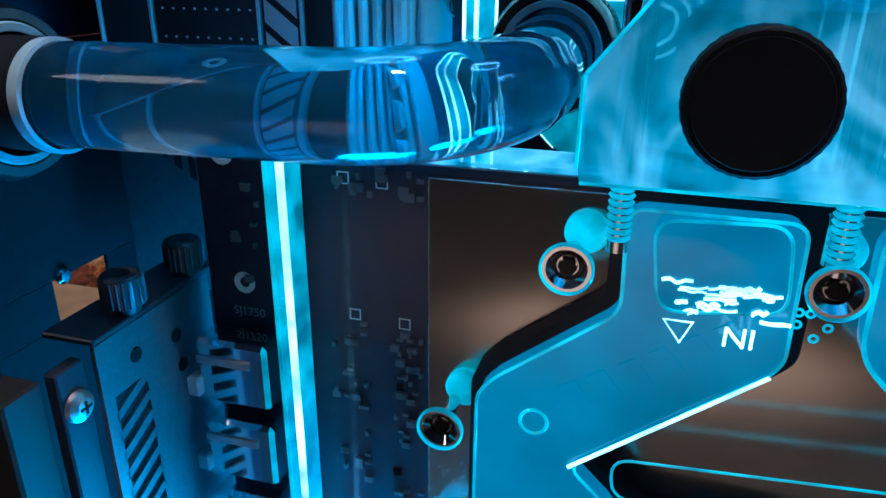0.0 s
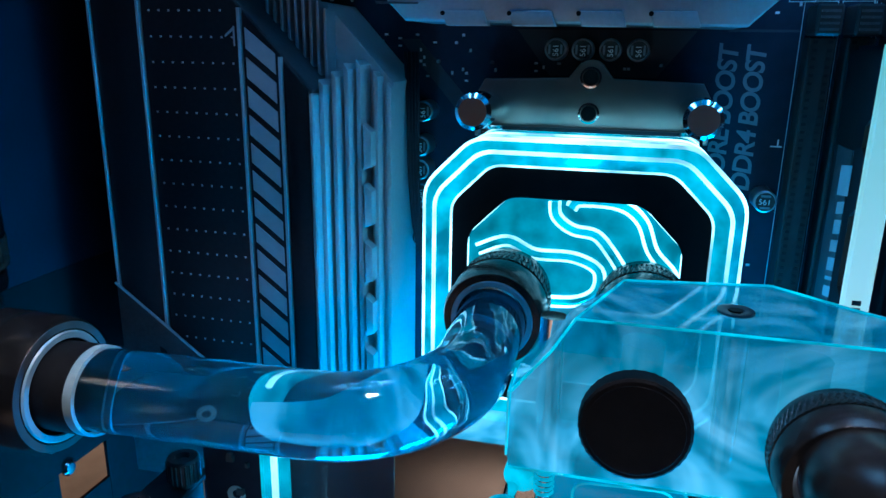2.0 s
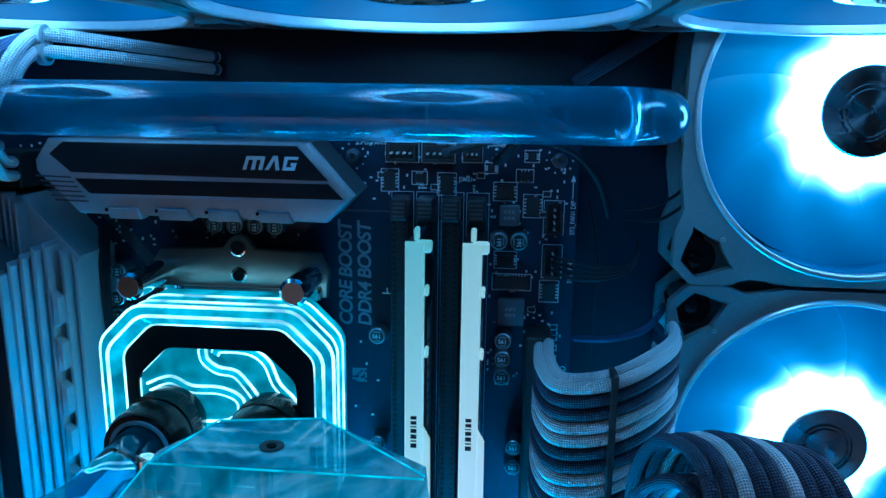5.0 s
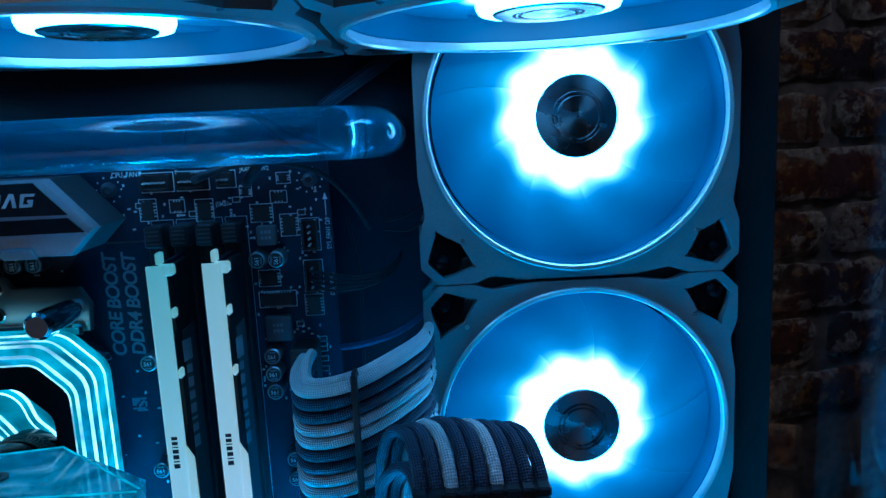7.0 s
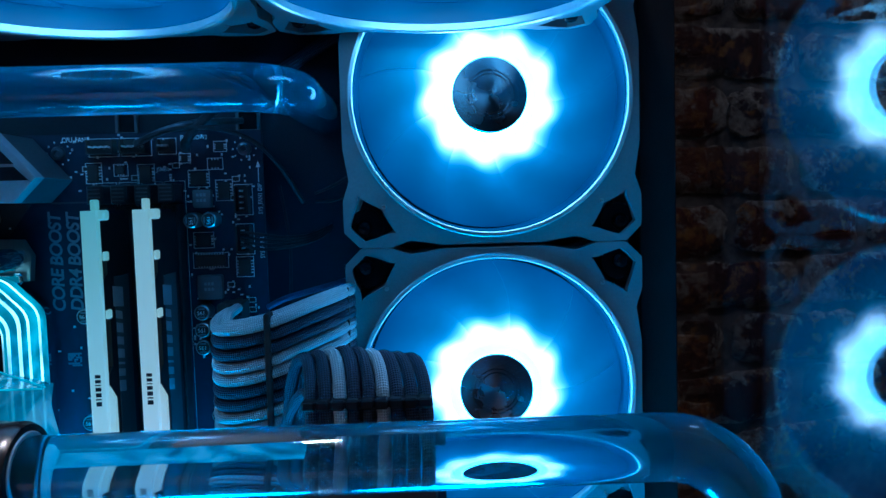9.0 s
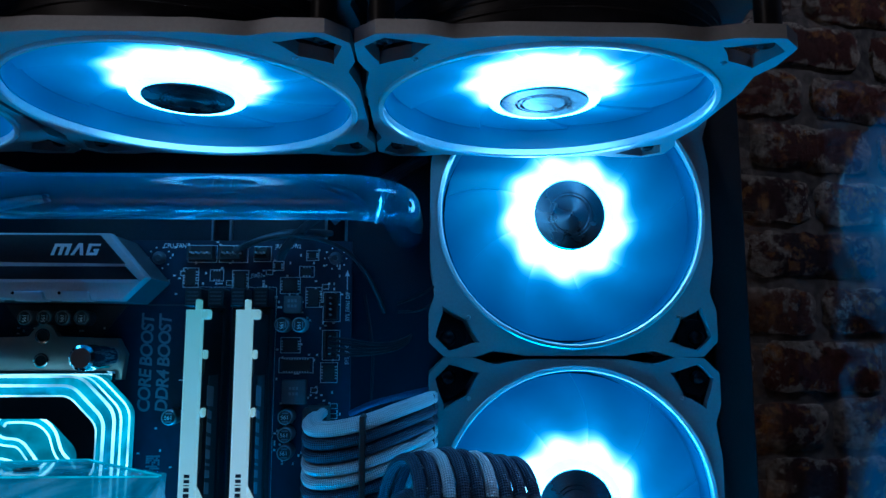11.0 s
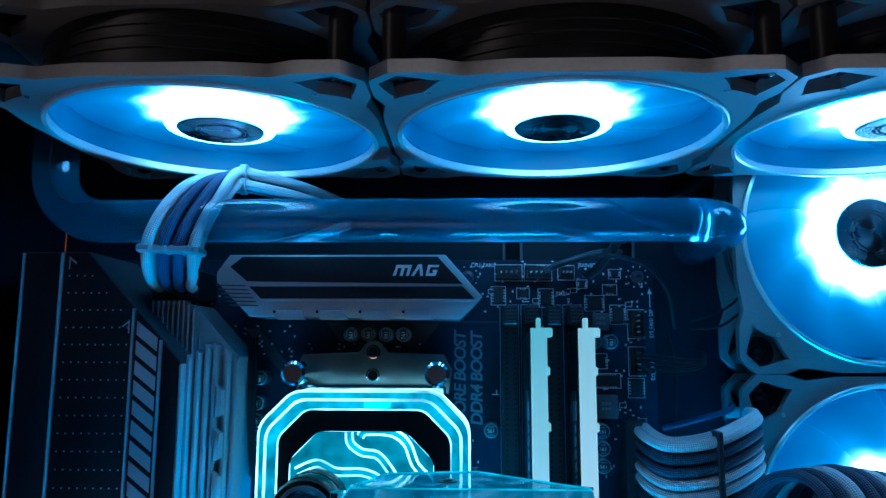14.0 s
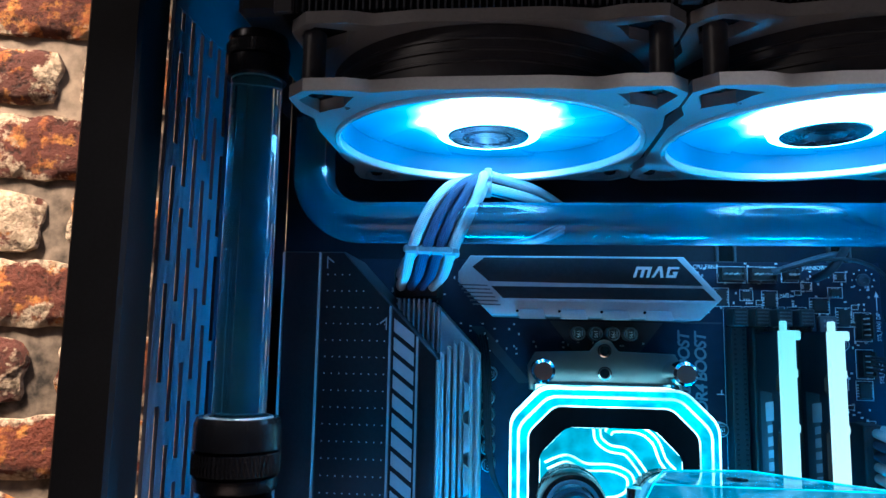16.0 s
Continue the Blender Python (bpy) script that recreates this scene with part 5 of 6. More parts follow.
part("round_port", turned([(0.0022, 0), (0.0026, -0.0004), (0.0030, 0)], (-0.0520, -0.0846, 0.2660), "y", 28), "acrylic_rim", well)
out = [(-0.0010, 0.3105), (0.060, 0.3135), (0.060, 0.276), (0.0080, 0.2805), (-0.0005, 0.2890)]
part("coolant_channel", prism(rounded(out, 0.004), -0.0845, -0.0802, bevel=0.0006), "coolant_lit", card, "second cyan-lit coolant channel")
part("bright_edge", sweep([Vector((x, -0.0849, z)) for x, z in rounded(out, 0.004)], 0.0004, 6, closed=True), "acrylic_rim", card)
pill = rounded([(-0.0370, 0.2620), (0.0600, 0.2690), (0.0600, 0.2600), (-0.0360, 0.2530)], 0.004)
part("engraved_slot", sweep([Vector((x, -0.0862, z)) for x, z in pill], 0.00028, 6, closed=True), "acrylic_rim", card)
# droplets glow: light caught in them is put into emission
for k in range(5):
    x, z = (-0.0095 + 0.0018 * (k % 2) + (0.0030 if k > 2 else 0), 0.2935 - 0.0014 * (k // 2) * 1.6)
    part("bubble", turned([(0.0004, 0), (0.0007, -0.0003), (0.0009, 0)], (x, -0.0800, z), "y", 16), "acrylic_rim", card, "small droplet")
for x, z in ((-0.0478, 0.2992), (-0.0700, 0.2620), (-0.0062, 0.3005)):
    s = part("screw", turned([(0.0015, -0.0132), (0.0015, -0.0035), (0.0040, -0.0003), (0.0042, 0.0002), (0.0036, 0.0002), (0.0019, -0.0016), (0.0017, -0.0016), (0.0017, -0.0034), (0, -0.0034)], (0, 0, 0), "y", 40), "chrome", card, "countersunk hex screw")
    flip_y(s)
    s.data.transform(Matrix.Translation((x, -0.0867, z)))
    part("hex_socket", turned([(0, 0), (0.0017, 0), (0.0017, 0.0002), (0, 0.0002)], (x, -0.0860, z), "y", 6), "black", s)
    # countersink rim and spacer glow: LED light put into emission
    part("sleeve", turned([(0.0044, -0.0003), (0.0047, 0.0), (0.0047, 0.0010), (0.0042, 0.0010)], (x, -0.0872, z), "y", 36), "acrylic_rim", s, "lit countersink rim")
    part("spacer", cylinder((x + 0.002, -0.0765, z + 0.003), "y", 0.0040, 0.0030, 28, 0.0005), "acrylic_rim", s)
bits = bmesh.new()
for x0, x1, z0, z1, n in [(-0.098, -0.079, 0.303, 0.3085, 16), (-0.086, -0.079, 0.225, 0.272, 40), (-0.100, -0.092, 0.23, 0.275, 26), (-0.126, -0.106, 0.278, 0.305, 8)]:
    for k in range(n):
        x, z = round(rng.uniform(x0, x1) / 0.0012) * 0.0012, round(rng.uniform(z0, z1) / 0.0012) * 0.0012
        w, h = rng.choice([(0.0007, 0.0004), (0.0004, 0.0006), (0.0010, 0.0008)])
        box(x - w, x + w, -0.0710, -0.0700, z - h, z + h, bm=bits)
tagged(part("small_chip", bits, "choke", card), kind="stuff")
for x, z in ((-0.0960, 0.3065), (-0.0875, 0.3062), (-0.0945, 0.2755), (-0.0830, 0.2748)):
    bm = bmesh.new()
    for q in [(x - 0.0013, x + 0.0013, z + 0.0011, z + 0.0013), (x - 0.0013, x + 0.0013, z - 0.0013, z - 0.0011), (x - 0.0013, x - 0.0011, z - 0.0011, z + 0.0011), (x + 0.0011, x + 0.0013, z - 0.0011, z + 0.0011)]:
        box(q[0], q[1], -0.0702, -0.0700, q[2], q[3], bm=bm)
    part("print_frame", bm, "silk", card)
for x, z in ((-0.1215, 0.2795), (-0.1240, 0.3095)):
    part("mount_hole", turned([(0.0012, 0), (0.0014, -0.0003), (0.0026, -0.0003), (0.0026, 0)], (x, -0.0700, z), "y", 28), "solder", card, "plated mounting hole")
lettering("printing", "SJ1750", 0.0030, on_board(-0.1250, -0.0702, 0.2712), "silk_grey", card)
for z0 in (0.2525, 0.2315, 0.2105):
    port = part("video_port", box(-0.1300, -0.1120, -0.0800, -0.0701, z0, z0 + 0.0165, 0.0010), "chrome", card, "shiny metal video connector")
    part("port_tab", box(-0.1295, -0.1160, -0.0806, -0.0800, z0 + 0.0105, z0 + 0.0125, 0.0002), "steel", port)
    part("port_bolt", box(-0.1325, -0.1290, -0.0812, -0.0770, z0 + 0.0015, z0 + 0.0065, 0.0006), "rubber", port)


def slot_bracket():
    """Card bracket with slanted vents, in the plane across the board."""
    br = thing("card_bracket", (-0.1345, -0.085, 0.20), "dark steel graphics card bracket with slanted vents and thumb screws", "bracket")
    y0, y1, z1 = -0.1035, -0.0660, 0.2785
    bm = bmesh.new()
    x0, x1 = -0.1352, -0.1342
    box(x0, x1, y0, y0 + 0.0030, 0.20, z1, bm=bm)
    box(x0, x1, y0 + 0.0125, y1, 0.20, z1, bm=bm)
    box(x0, x1, y0 + 0.0030, y0 + 0.0125, 0.2655, z1, bm=bm)
    z = 0.2630
    slats = []
    while z > 0.2:
        b = box(x0, x1, y0 + 0.0026, y0 + 0.0130, z - 0.0011, z + 0.0011)
        for v in b.verts:
            v.co.z += (v.co.y - (y0 + 0.0078)) * 0.45
        slats.append(b)
        z -= 0.0048
    plate = part("vented_plate", bm, "sink_mid", br, "dark steel plate with slanted vents")
    for b in slats:
        part("vent_slat", b, "sink_mid", plate)
    part("top_lip", box(-0.1465, -0.1342, y0, y1 + 0.004, z1, z1 + 0.0014, 0.0003), "fitting_grey", br, "dark folded lip")
    for y, z in ((-0.0930, 0.2712), (-0.0800, 0.2690), (-0.0790, 0.2610)):
        # holes are black discs, painting the dark inside them
        part("hole", turned([(0, 0.0001), (0.0016, 0.0001), (0.0017, -0.0001), (0, -0.0001)], (-0.1341, y, z), "x", 20), "black", br)
    for y in (-0.0905, -0.0700):
        t = part("thumb_screw", turned([(0, 0), (0.0030, 0), (0.0030, 0.0014), (0.0042, 0.0018), (0.0042, 0.0078), (0.0038, 0.0084), (0.0020, 0.0084), (0.0018, 0.0070), (0, 0.0070)], (-0.1370, y, z1 + 0.0014), "z", 44, knurl=0.0), "fitting_grey", br, "ridged dark thumb screw")
        ridge = bmesh.new()
        for k in range(22):
            a = 2 * math.pi * k / 22
            cylinder((-0.1370 + 0.0042 * math.cos(a), y + 0.0042 * math.sin(a), z1 + 0.0034), "z", 0.0003, 0.0056, 6, bm=ridge)
        part("grip", ridge, "fitting_grey", t)


slot_bracket()
holder = thing("slot_frame", (-0.145, -0.115, 0.09), "black steel slot frame at the rear of the case", "case frame")
part("front_rail", box(-0.1480, -0.1390, -0.1210, -0.1120, 0.09, 0.2755, 0.0006), "case", holder)
part("inner_rail", box(-0.1392, -0.1362, -0.1115, -0.1045, 0.09, 0.2765, 0.0004), "tray", holder)
part("outer_plate", box(-0.1925, -0.1485, -0.1220, -0.1190, 0.09, 0.2790, 0.0006), "case", holder)
scr = part("screw", turned([(0, 0), (0.0033, 0), (0.0031, 0.0010), (0.0018, 0.0019), (0, 0.0021)], (-0.1361, -0.1080, 0.2680), "x", 28), "steel", holder, "cross-head steel screw")
cross = bmesh.new()
box(-0.1341, -0.13395, -0.1094, -0.1066, 0.2677, 0.2683, bm=cross), box(-0.1341, -0.13395, -0.1083, -0.1077, 0.2666, 0.2694, bm=cross)
part("cross_slot", cross, "black", scr)

stand = thing("panel_screw", (-0.1915, -0.0522, 0.2643), "small shiny screw head on the rear panel", "screw")
part("screw_head", turned([(0.0026, 0), (0.0025, 0.0008), (0.0018, 0.0015), (0, 0.0018)], (-0.1923, -0.0522, 0.2643), "x", 24), "chrome", stand)

# clear manifold on the card
mani = thing("clear_manifold", (0.01, -0.081, 0.3165), "thick clear cyan-lit acrylic manifold with faceted ends", "manifold")
shape = bmesh.new()
plan = [(-0.0460, -0.0965), (-0.0465, -0.0840), (-0.0370, -0.0650), (0.0030, -0.0600), (0.0400, -0.0900), (0.0400, -0.0965)]
layers = [(0.3172, 0.0, 0.0), (0.3195, -0.0004, 0.0), (0.3330, 0.0, 0.0), (0.3420, 0.0068, 0.0004), (0.3468, 0.0105, 0.0045)]
rows = []
for z, left, front in layers:
    ring = []
    for x, y in plan:
        slide = left * max(0.0, min(1.0, (0.0 - x) / 0.037))
        back = front * (1.0 if y < -0.088 else 0.25)
        ring.append(shape.verts.new((x + slide - (0.3 * left if x > 0.03 else 0.0), y + (back if y < -0.088 else -back), z)))
    rows.append(ring)
for a, b in zip(rows, rows[1:]):
    for i in range(len(plan)):
        j = (i + 1) % len(plan)
        shape.faces.new((a[i], a[j], b[j], b[i]))
shape.faces.new(rows[0][::-1]), shape.faces.new(rows[-1])
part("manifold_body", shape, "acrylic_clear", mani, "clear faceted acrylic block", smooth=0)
# bright end facet and edges are added as a glowing plate and sweeps
facet = [(-0.0466, -0.0955, 0.3190), (-0.0468, -0.0850, 0.3190), (-0.0467, -0.0850, 0.3325), (-0.0466, -0.0955, 0.3325)]
lit = bmesh.new()
quad = [lit.verts.new(p) for p in facet] + [lit.verts.new((p[0] - 0.0004, p[1], p[2])) for p in facet]
for f in ((0, 1, 2, 3), (7, 6, 5, 4), (0, 4, 5, 1), (1, 5, 6, 2), (2, 6, 7, 3), (3, 7, 4, 0)):
    lit.faces.new([quad[i] for i in f])
part("lit_facet", lit, "acrylic_rim", mani, "thin glowing plate on the end facet")
for a, b in (((-0.0462, -0.0968, 0.3332), (-0.0392, -0.0964, 0.3420)), ((-0.0392, -0.0964, 0.3420), (-0.0355, -0.0922, 0.3470)), ((-0.0355, -0.0922, 0.3470), (0.0370, -0.0922, 0.3470)), ((-0.0460, -0.0968, 0.3174), (0.0400, -0.0968, 0.3174)),
             ((-0.0270, -0.0660, 0.3470), (0.0030, -0.0610, 0.3470)), ((0.0030, -0.0610, 0.3470), (0.0370, -0.0905, 0.3470)), ((-0.0355, -0.0922, 0.3470), (-0.0270, -0.0660, 0.3470))):
    part("edge_line", sweep([Vector(a), Vector(b)], 0.00028, 6), "acrylic_rim", mani)
for x0, x1 in ((-0.0260, -0.0190), (0.0040, 0.0110)):
    part("drilled_channel", cylinder(((x0 + x1) / 2, -0.0800, 0.3172), "z", 0.0042, 0.022, 24), "acrylic_soft", mani)
for x in (-0.0400, -0.0068):
    stud = part("stud", turned([(0, 0.3445), (0.0026, 0.3445), (0.0026, 0.3170), (0.0018, 0.3165), (0.0018, 0.3030), (0, 0.3030)], (x, -0.0850, 0), "z", 24), "chrome", mani, "steel threaded stud")
    # thread glows: the rim's emission in place of caught light
    thread = bmesh.new()
    for k in range(9):
        turned([(0.0018, 0.3050 + 0.0012 * k), (0.0022, 0.3055 + 0.0012 * k), (0.0018, 0.3060 + 0.0012 * k)], (x, -0.0850, 0), "z", 20, thread)
    part("thread", thread, "acrylic_rim", stud)
top = part("top_screw", turned([(0.0034, 0.3469), (0.0034, 0.3473), (0.0028, 0.3474), (0.0017, 0.3472), (0.0015, 0.3470), (0, 0.3470)], (-0.0064, -0.0797, 0), "z", 32), "fitting_grey", mani, "recessed black screw")
part("hex_socket", cylinder((-0.0064, -0.0797, 0.34705), "z", 0.0014, 0.0003, 6), "black", top)


def port_plug(x, z, label):
    plug = thing("port_plug", (x, -0.097, z), label, "plug", "port plugs")
    part("plug_body", turned([(0, -0.0042), (0.0092, -0.0042), (0.0097, -0.0038), (0.0098, -0.0032), (0.0098, -0.0004), (0.0095, 0), (0, 0)], (x, -0.0966, z), "y", 72, knurl=0.012), "black", plug, smooth=25)
    part("plug_face", turned([(0, 0), (0.0085, 0), (0.0086, 0.0001), (0, 0.0001)], (x, -0.1010, z), "y", 48), "black", plug)
    return plug


port_plug(-0.0237, 0.3307, "round black knurled port plug")
compression_fitting("pipe_fitting", (0.0090, -0.0966, 0.3307), "y", -1, "black knurled fitting on the clear manifold", 0.0114, 0.0130)
turn = thing("elbow_block", (0.0090, -0.1225, 0.322), "glossy black elbow fitting in front of the manifold", "fitting")
part("elbow_body", sweep(bent([(0.0090, -0.1085, 0.3320), (0.0090, -0.1225, 0.3340), (0.0350, -0.1225, 0.3345)], 0.009, 10), 0.0088, 32), "fitting", turn, "glossy black bent body", smooth=60)
compression_fitting("pipe_fitting", (0.0340, -0.1225, 0.3345), "x", 1, "black knurled fitting on the lower pipe", 0.0118, 0.0150)
pipe("lower_pipe", [(0.0430, -0.1225, 0.3345), (0.2240, -0.1225, 0.3345), (0.2245, -0.1225, 0.2400)], 0.022, "clear lower coolant pipe running past the fans")

# ---- cables ----


def bundle(name, label, at):
    return thing(name, at, label, "cable", "sleeved cables")


def sleeve(parent, points, colour, r=0.00175):
    part("sleeved_wire", sweep(smooth_path(points, 7), r, 10), colour, parent, smooth=60)


W, D, B = "cable_white", "cable_dark", "cable_blue"
main = bundle("main_power_cable", "white and navy sleeved main power cable with combs", (0.09, -0.03, 0.30))
for k, colour in enumerate((W, D, D, W, W, D, D, W, W, D, D, W, D, D)):
    z = 0.3560 - 0.00445 * k
    for row in (0, 1):
        y, dz = 0.0046 * row, 0.0012 * row
        sleeve(main, [(0.0690 + 0.003 * row, -0.0140, z + dz), (0.0685 + 0.003 * row, -0.0300 + y, z + dz - 0.001), (0.0720 + 0.002 * row, -0.0420 + y, z + dz - 0.0025), (0.0800, -0.0455 + y, z + dz - 0.0022), (0.0910, -0.0450 + y, z + dz),
                      (0.1020, -0.0395 + y, z + dz + 0.0035), (0.1120, -0.0270 + y * 0.6, z + dz + 0.0062), (0.1155, -0.0080, z + dz + 0.0060), (0.1160, 0.0160, z + dz + 0.004)], colour, 0.0020)
part("plug_housing", box(0.0640, 0.0735, -0.0150, -0.001, 0.292, 0.3590, 0.0006), "chip", main, "black plug housing")
for x, y in ((0.0903, -0.0477), (0.1148, -0.0200)):
    z = 0.3520 + (0.0055 if x > 0.1 else 0)
    comb = part("cable_comb", box(x - 0.0008, x + 0.0008, y + 0.001, y + 0.0075, z - 0.058, z + 0.006, 0.0004), "chip", main, "black ridged cable comb")
    for k in range(14):
        z = 0.3565 - 0.00445 * k + (0.0055 if x > 0.1 else 0)
        part("tooth", box(x - 0.0011, x + 0.0011, y - 0.0003, y + 0.0085, z - 0.0030, z + 0.0028, 0.0005), "chip", comb)
lone = bundle("single_cable", "dark blue sleeved cable looping behind the main cable", (0.09, -0.02, 0.36))
sleeve(lone, [(0.082, -0.004, 0.3560), (0.092, -0.018, 0.3610), (0.104, -0.016, 0.3640), (0.114, 0.004, 0.3650), (0.117, 0.017, 0.3640)], B, 0.0012)

gpu = bundle("card_power_cable", "navy and white sleeved card power cables in an arch", (0.125, -0.085, 0.31))
for row, scale in ((0, 1.0), (1, 0.72)):
    for k, colour in enumerate((D, D, W, D, D, W, D, D, D)):
        x = 0.1100 + 0.0042 * k
        top = 0.3085 + (0.0412 - 0.0006 * abs(k - 3)) * scale
        mid = -0.0690
        span = 0.0185 * scale
        sleeve(gpu, [(x + 0.001, mid - span * 0.92, 0.3080), (x + 0.001, mid - span, top - 0.0150 * scale), (x, mid - span * 0.65, top - 0.0035), (x - 0.003, mid, top), (x - 0.0085, mid + span * 0.65, top - 0.0050),
                     (x - 0.0125, mid + span, top - 0.020 * scale), (x - 0.0135, mid + span * 1.02, 0.3000)], colour, 0.0020)
part("plug_housing", box(0.107, 0.147, -0.0955, -0.0872, 0.2960, 0.3150, 0.0006), "chip", gpu, "black plug housing")
comb = part("cable_comb", box(0.1085, 0.1458, -0.0900, -0.0810, 0.3375, 0.3395, 0.0004), "wire", gpu, "black ridged cable comb")
for k in range(9):
    x = 0.1105 + 0.0042 * k
    part("tooth", box(x - 0.0020, x + 0.0020, -0.0908, -0.0800, 0.3370, 0.3400, 0.0006), "wire", comb)

eps = bundle("processor_power_cable", "white and blue sleeved processor power cable with clear combs", (-0.115, -0.03, 0.414))
for k, colour in enumerate((W, B, B, W)):
    xb, xc, yc = -0.1272 + 0.0046 * k, -0.1180 + 0.0049 * k, 0.0022 * k
    for row in (0, 1):
        o = 0.0046 * row
        sleeve(eps, [(xb, -0.0120, 0.4130 + o), (xb + 0.0008, -0.0270, 0.4132 + o), (xb * 0.4 + xc * 0.6, -0.0460 + yc + o * 0.3, 0.4165 + o), (xc, -0.0575 + yc + o, 0.4245), (xc + 0.0032, -0.0600 + yc + o, 0.4325),
                     (xc + 0.0078, -0.0575 + yc + o * 0.9, 0.4425 - o * 0.3), (xc * 0.75 - 0.0150, -0.0515 + yc * 0.6 + o * 0.6, 0.4512 - o * 0.6), (-0.0940 + 0.0010 * k, -0.0330 - 0.0020 * k, 0.4580 - o * 1.1), (-0.0860, -0.0270 - 0.0020 * k, 0.4585 - o * 1.1),
                     (-0.0690, -0.0080 - 0.0030 * k, 0.4565 - o), (-0.0560, 0.0180 - 0.0020 * k, 0.4550 - o)], colour, 0.0021)
comb = part("cable_comb", box(-0.1190, -0.1025, -0.0568, -0.0500, 0.4236, 0.4258, 0.0004), "comb", eps, "clear plastic cable comb")
for k in range(4):
    x, y = -0.1180 + 0.0049 * k, -0.0575 + 0.0022 * k
    part("tooth", box(x - 0.0029, x + 0.0029, y - 0.0032, y + 0.0076, 0.4230, 0.4263, 0.0009), "comb", comb)
for z in (0.4580, 0.4530):
    part("cable_comb", turned([(0.0026, -0.0016), (0.0037, -0.0012), (0.0037, 0.0012), (0.0026, 0.0016)], (-0.0895, -0.0365, z), "x", 20), "comb", eps, "clear plastic ring round the sleeves")
part("plug_housing", box(-0.1300, -0.1108, -0.0240, -0.001, 0.4085, 0.4205, 0.0006), "chip", eps, "black plug housing")


def loose_wires(name, label, lines, r, material="wire"):
    t = thing(name, lines[0][0], label, "wires")
    for line in lines:
        part("wire", sweep(smooth_path(line, 8), r, 8), material, t, smooth=60)


loose_wires("fan_wires", "black fan wires plugged into a pin header", [[(0.0725, -0.006, 0.3865 - 0.0016 * k), (0.080, -0.0105, 0.3858 - 0.0020 * k), (0.090, -0.0105, 0.3842 - 0.0014 * k), (0.0985, -0.0060, 0.3845 - 0.0010 * k), (0.104, 0.006, 0.3865 - 0.0008 * k), (0.106, 0.017, 0.388)] for k in range(4)], 0.0006)
loose_wires("header_wire", "dark sleeved wire curving to a fan header", [[(0.0345, -0.0065, 0.4222), (0.040, -0.0135, 0.4240), (0.052, -0.0150, 0.4270), (0.066, -0.0120, 0.4270), (0.079, -0.0060, 0.4225), (0.088, 0.002, 0.4120), (0.094, 0.0160, 0.3980)]], 0.0009)
loose_wires("sleeved_plug_wire", "grey heat-shrunk wire on a fan header", [[(0.0335, -0.0070, 0.4222), (0.0400, -0.0110, 0.4245), (0.0480, -0.0120, 0.4272), (0.0580, -0.0080, 0.4300), (0.0700, 0.0140, 0.4330)]], 0.0014, "fitting_grey")
loose_wires("light_wire", "thick dark ribbon wire plugged in above the board", [[(0.0520, -0.0050, 0.4200), (0.0548, -0.0120, 0.4225), (0.0600, -0.0120, 0.4290), (0.0680, -0.0030, 0.4380), (0.078, 0.012, 0.4470)]], 0.0019)
loose_wires("braided_sleeve", "navy braided cable sleeve behind the upper pipe", [[(0.0700, 0.0125, 0.4385), (0.0800, 0.0120, 0.4475), (0.0900, 0.0118, 0.4540), (0.1010, 0.0120, 0.4610), (0.1120, 0.0130, 0.4680)]], 0.0029, "cable_dark")
loose_wires("side_wires", "thin black wires behind the fan frame", [[(0.0860, 0.008, 0.405), (0.090, 0.004, 0.380), (0.089, 0.006, 0.350), (0.090, 0.010, 0.320)], [(0.100, 0.012, 0.4015), (0.108, 0.004, 0.4040), (0.116, 0.004, 0.4085), (0.121, 0.008, 0.413)], [(0.100, 0.014, 0.398), (0.110, 0.006, 0.3985), (0.119, 0.006, 0.404)]], 0.0006)
loose_wires("block_wires", "thin black wires beside the finned heatsink", [[(-0.0945 + 0.0012 * k, -0.006, 0.3930), (-0.0915 + 0.0010 * k, -0.013, 0.3780), (-0.0905 + 0.0008 * k, -0.014, 0.3550), (-0.0880 + 0.0005 * k, -0.013, 0.3350), (-0.0820, -0.011, 0.3240)] for k in range(4)], 0.0006)

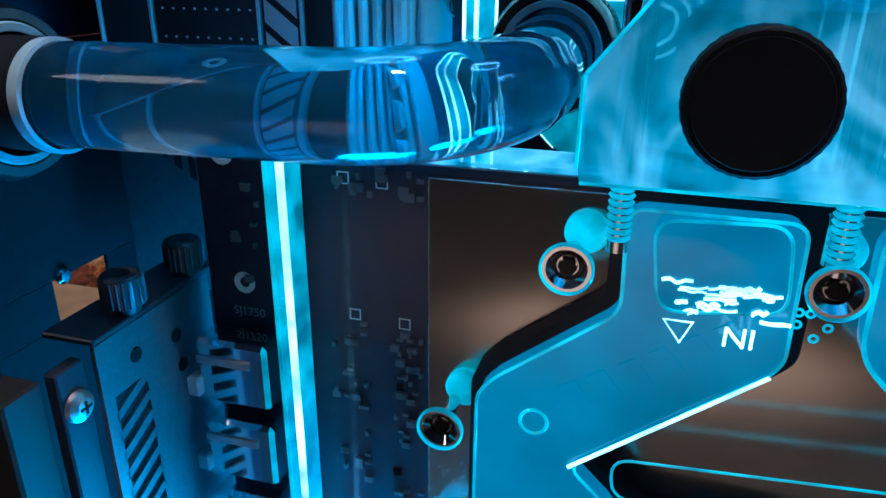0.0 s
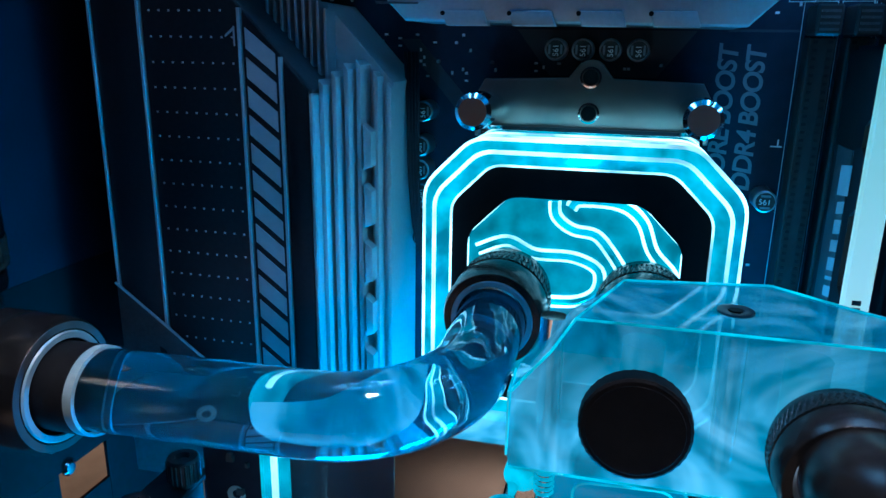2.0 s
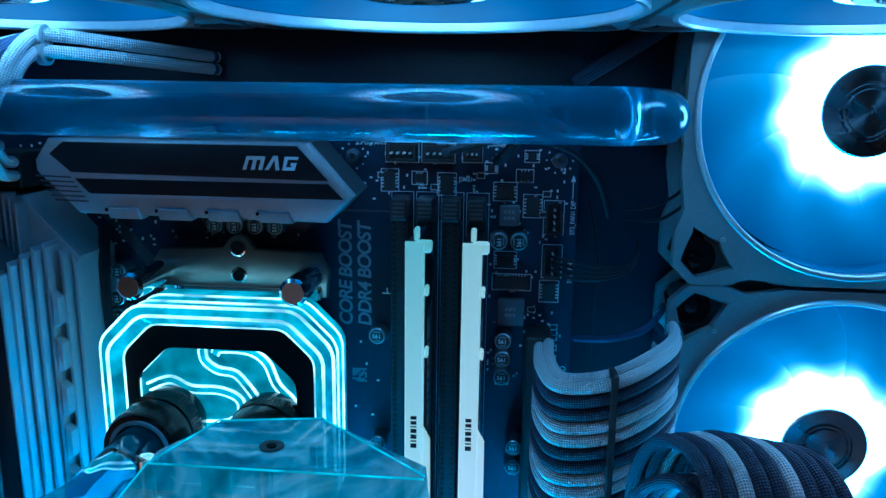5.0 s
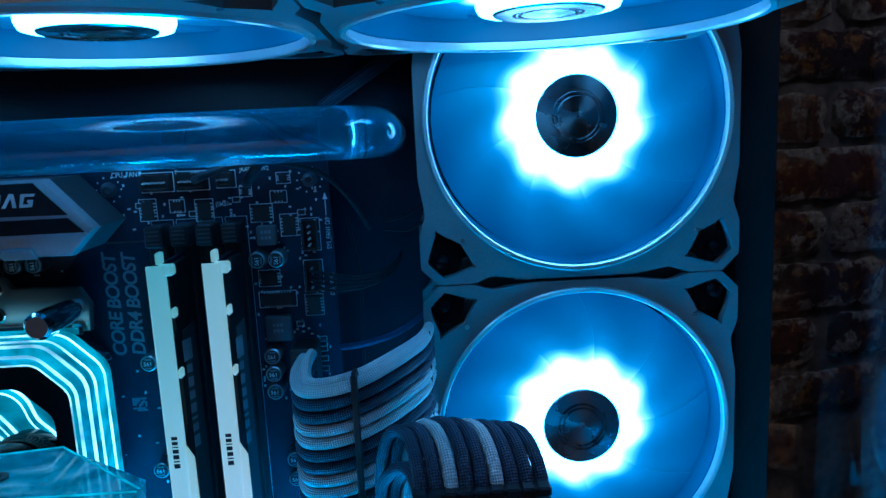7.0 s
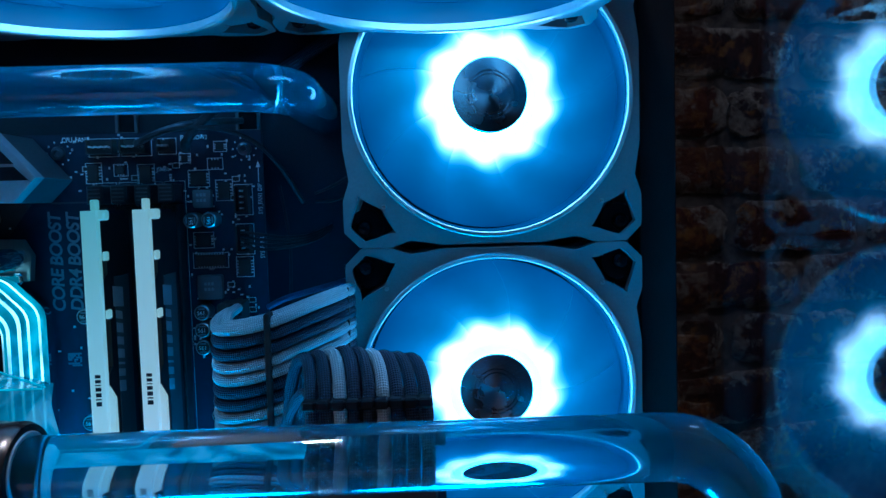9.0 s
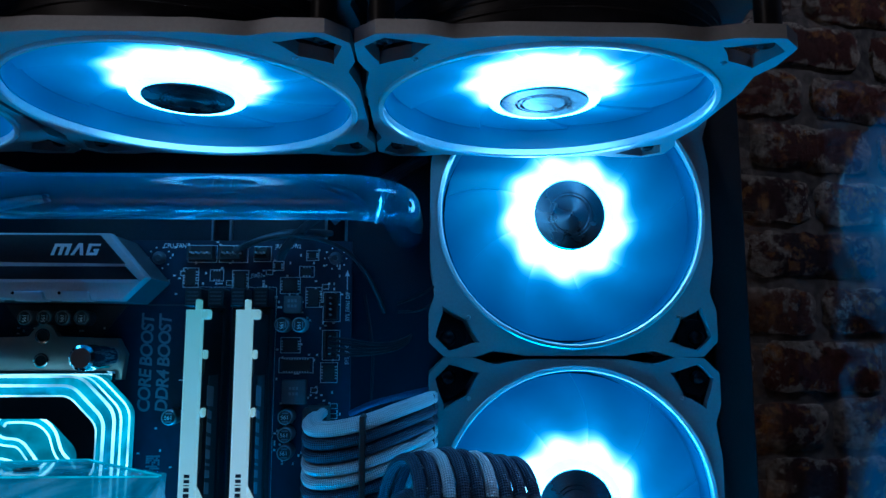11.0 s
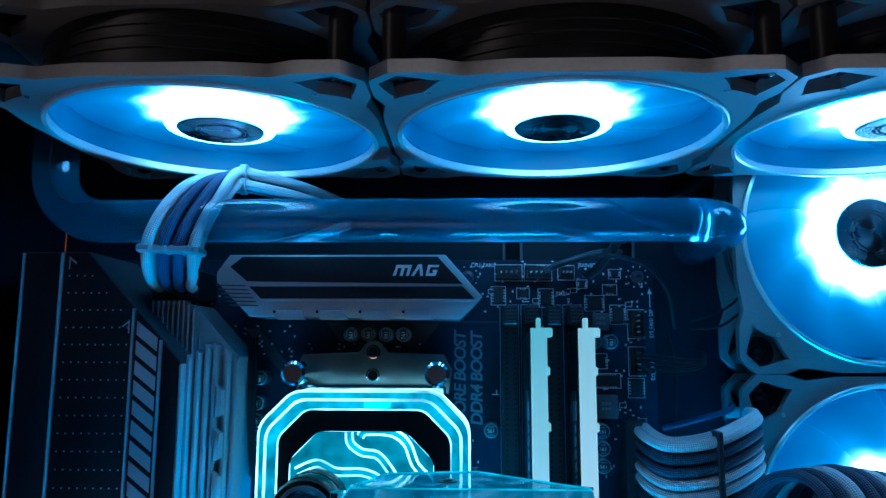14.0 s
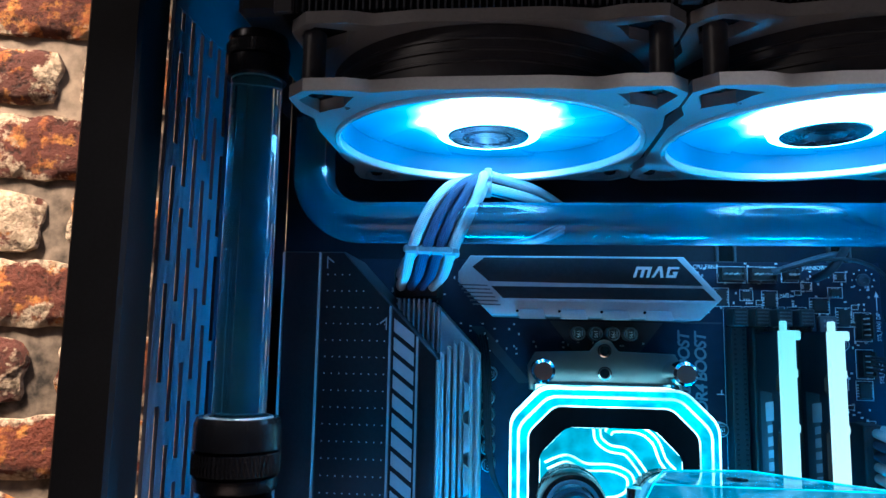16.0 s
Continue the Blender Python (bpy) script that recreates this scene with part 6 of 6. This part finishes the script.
# ---- brick wall behind the case ----
WALL = Matrix.Translation((0.0, 0.50, 0.0)) @ Matrix.Rotation(radians(14.0), 4, "Z")
backing = box(-1.7, 1.7, 0.008, 0.10, -0.70, 1.9)
wall = structure("wall_north", backing, "mortar", "old brick wall with thick pale mortar", "wall")
wall.data.transform(WALL)
rng = random.Random(3)
kinds = []
for v in range(10):
    b = bmesh.new()
    lw, lh = 0.105 + rng.uniform(-0.006, 0.006), 0.0315 + rng.uniform(-0.002, 0.002)
    nx, nz = 12, 5
    grid = []
    for i in range(nx + 1):
        row = []
        for j in range(nz + 1):
            edge = i in (0, nx) or j in (0, nz)
            corner = i in (0, nx) and j in (0, nz)
            x, z = -lw + 2 * lw * i / nx, -lh + 2 * lh * j / nz
            jitter = 0.006 if not corner else 0.004
            x, z = x * (0.95 if corner else 1.0) + rng.uniform(-jitter, jitter) * 0.55, z * (0.86 if corner else 1.0) + rng.uniform(-jitter, jitter) * 0.45
            row.append(b.verts.new((x, (-0.002 if edge else -0.0075) + rng.uniform(-0.0035, 0.003), z)))
        grid.append(row)
    for i in range(nx):
        for j in range(nz):
            b.faces.new((grid[i][j], grid[i + 1][j], grid[i + 1][j + 1], grid[i][j + 1]))
    rimv = [grid[i][0] for i in range(nx)] + [grid[nx][j] for j in range(nz)] + [grid[nx - i][nz] for i in range(nx)] + [grid[0][nz - j] for j in range(nz)]
    low = [b.verts.new((w.co.x * 1.03, 0.010, w.co.z * 1.05)) for w in rimv]
    for i in range(len(rimv)):
        j = (i + 1) % len(rimv)
        b.faces.new((rimv[j], rimv[i], low[i], low[j]))
    data = finish(b, "brick", 50)
    data.materials.append(M["brick"])
    kinds.append(data)
for course in range(17):
    z = 0.045 + 0.077 * course
    for k in range(-6, 7):
        x = 0.228 * k + (0.114 if course % 2 else 0.0) + rng.uniform(-0.004, 0.004)
        ob = new("brick", rng.choice(kinds))
        ob.parent = wall
        ob.matrix_basis = WALL @ Matrix.Translation((x, 0.006, z)) @ Matrix.Rotation(rng.uniform(-0.025, 0.025), 4, "Y") @ Matrix.Rotation(math.pi * rng.randint(0, 1), 4, "Y")
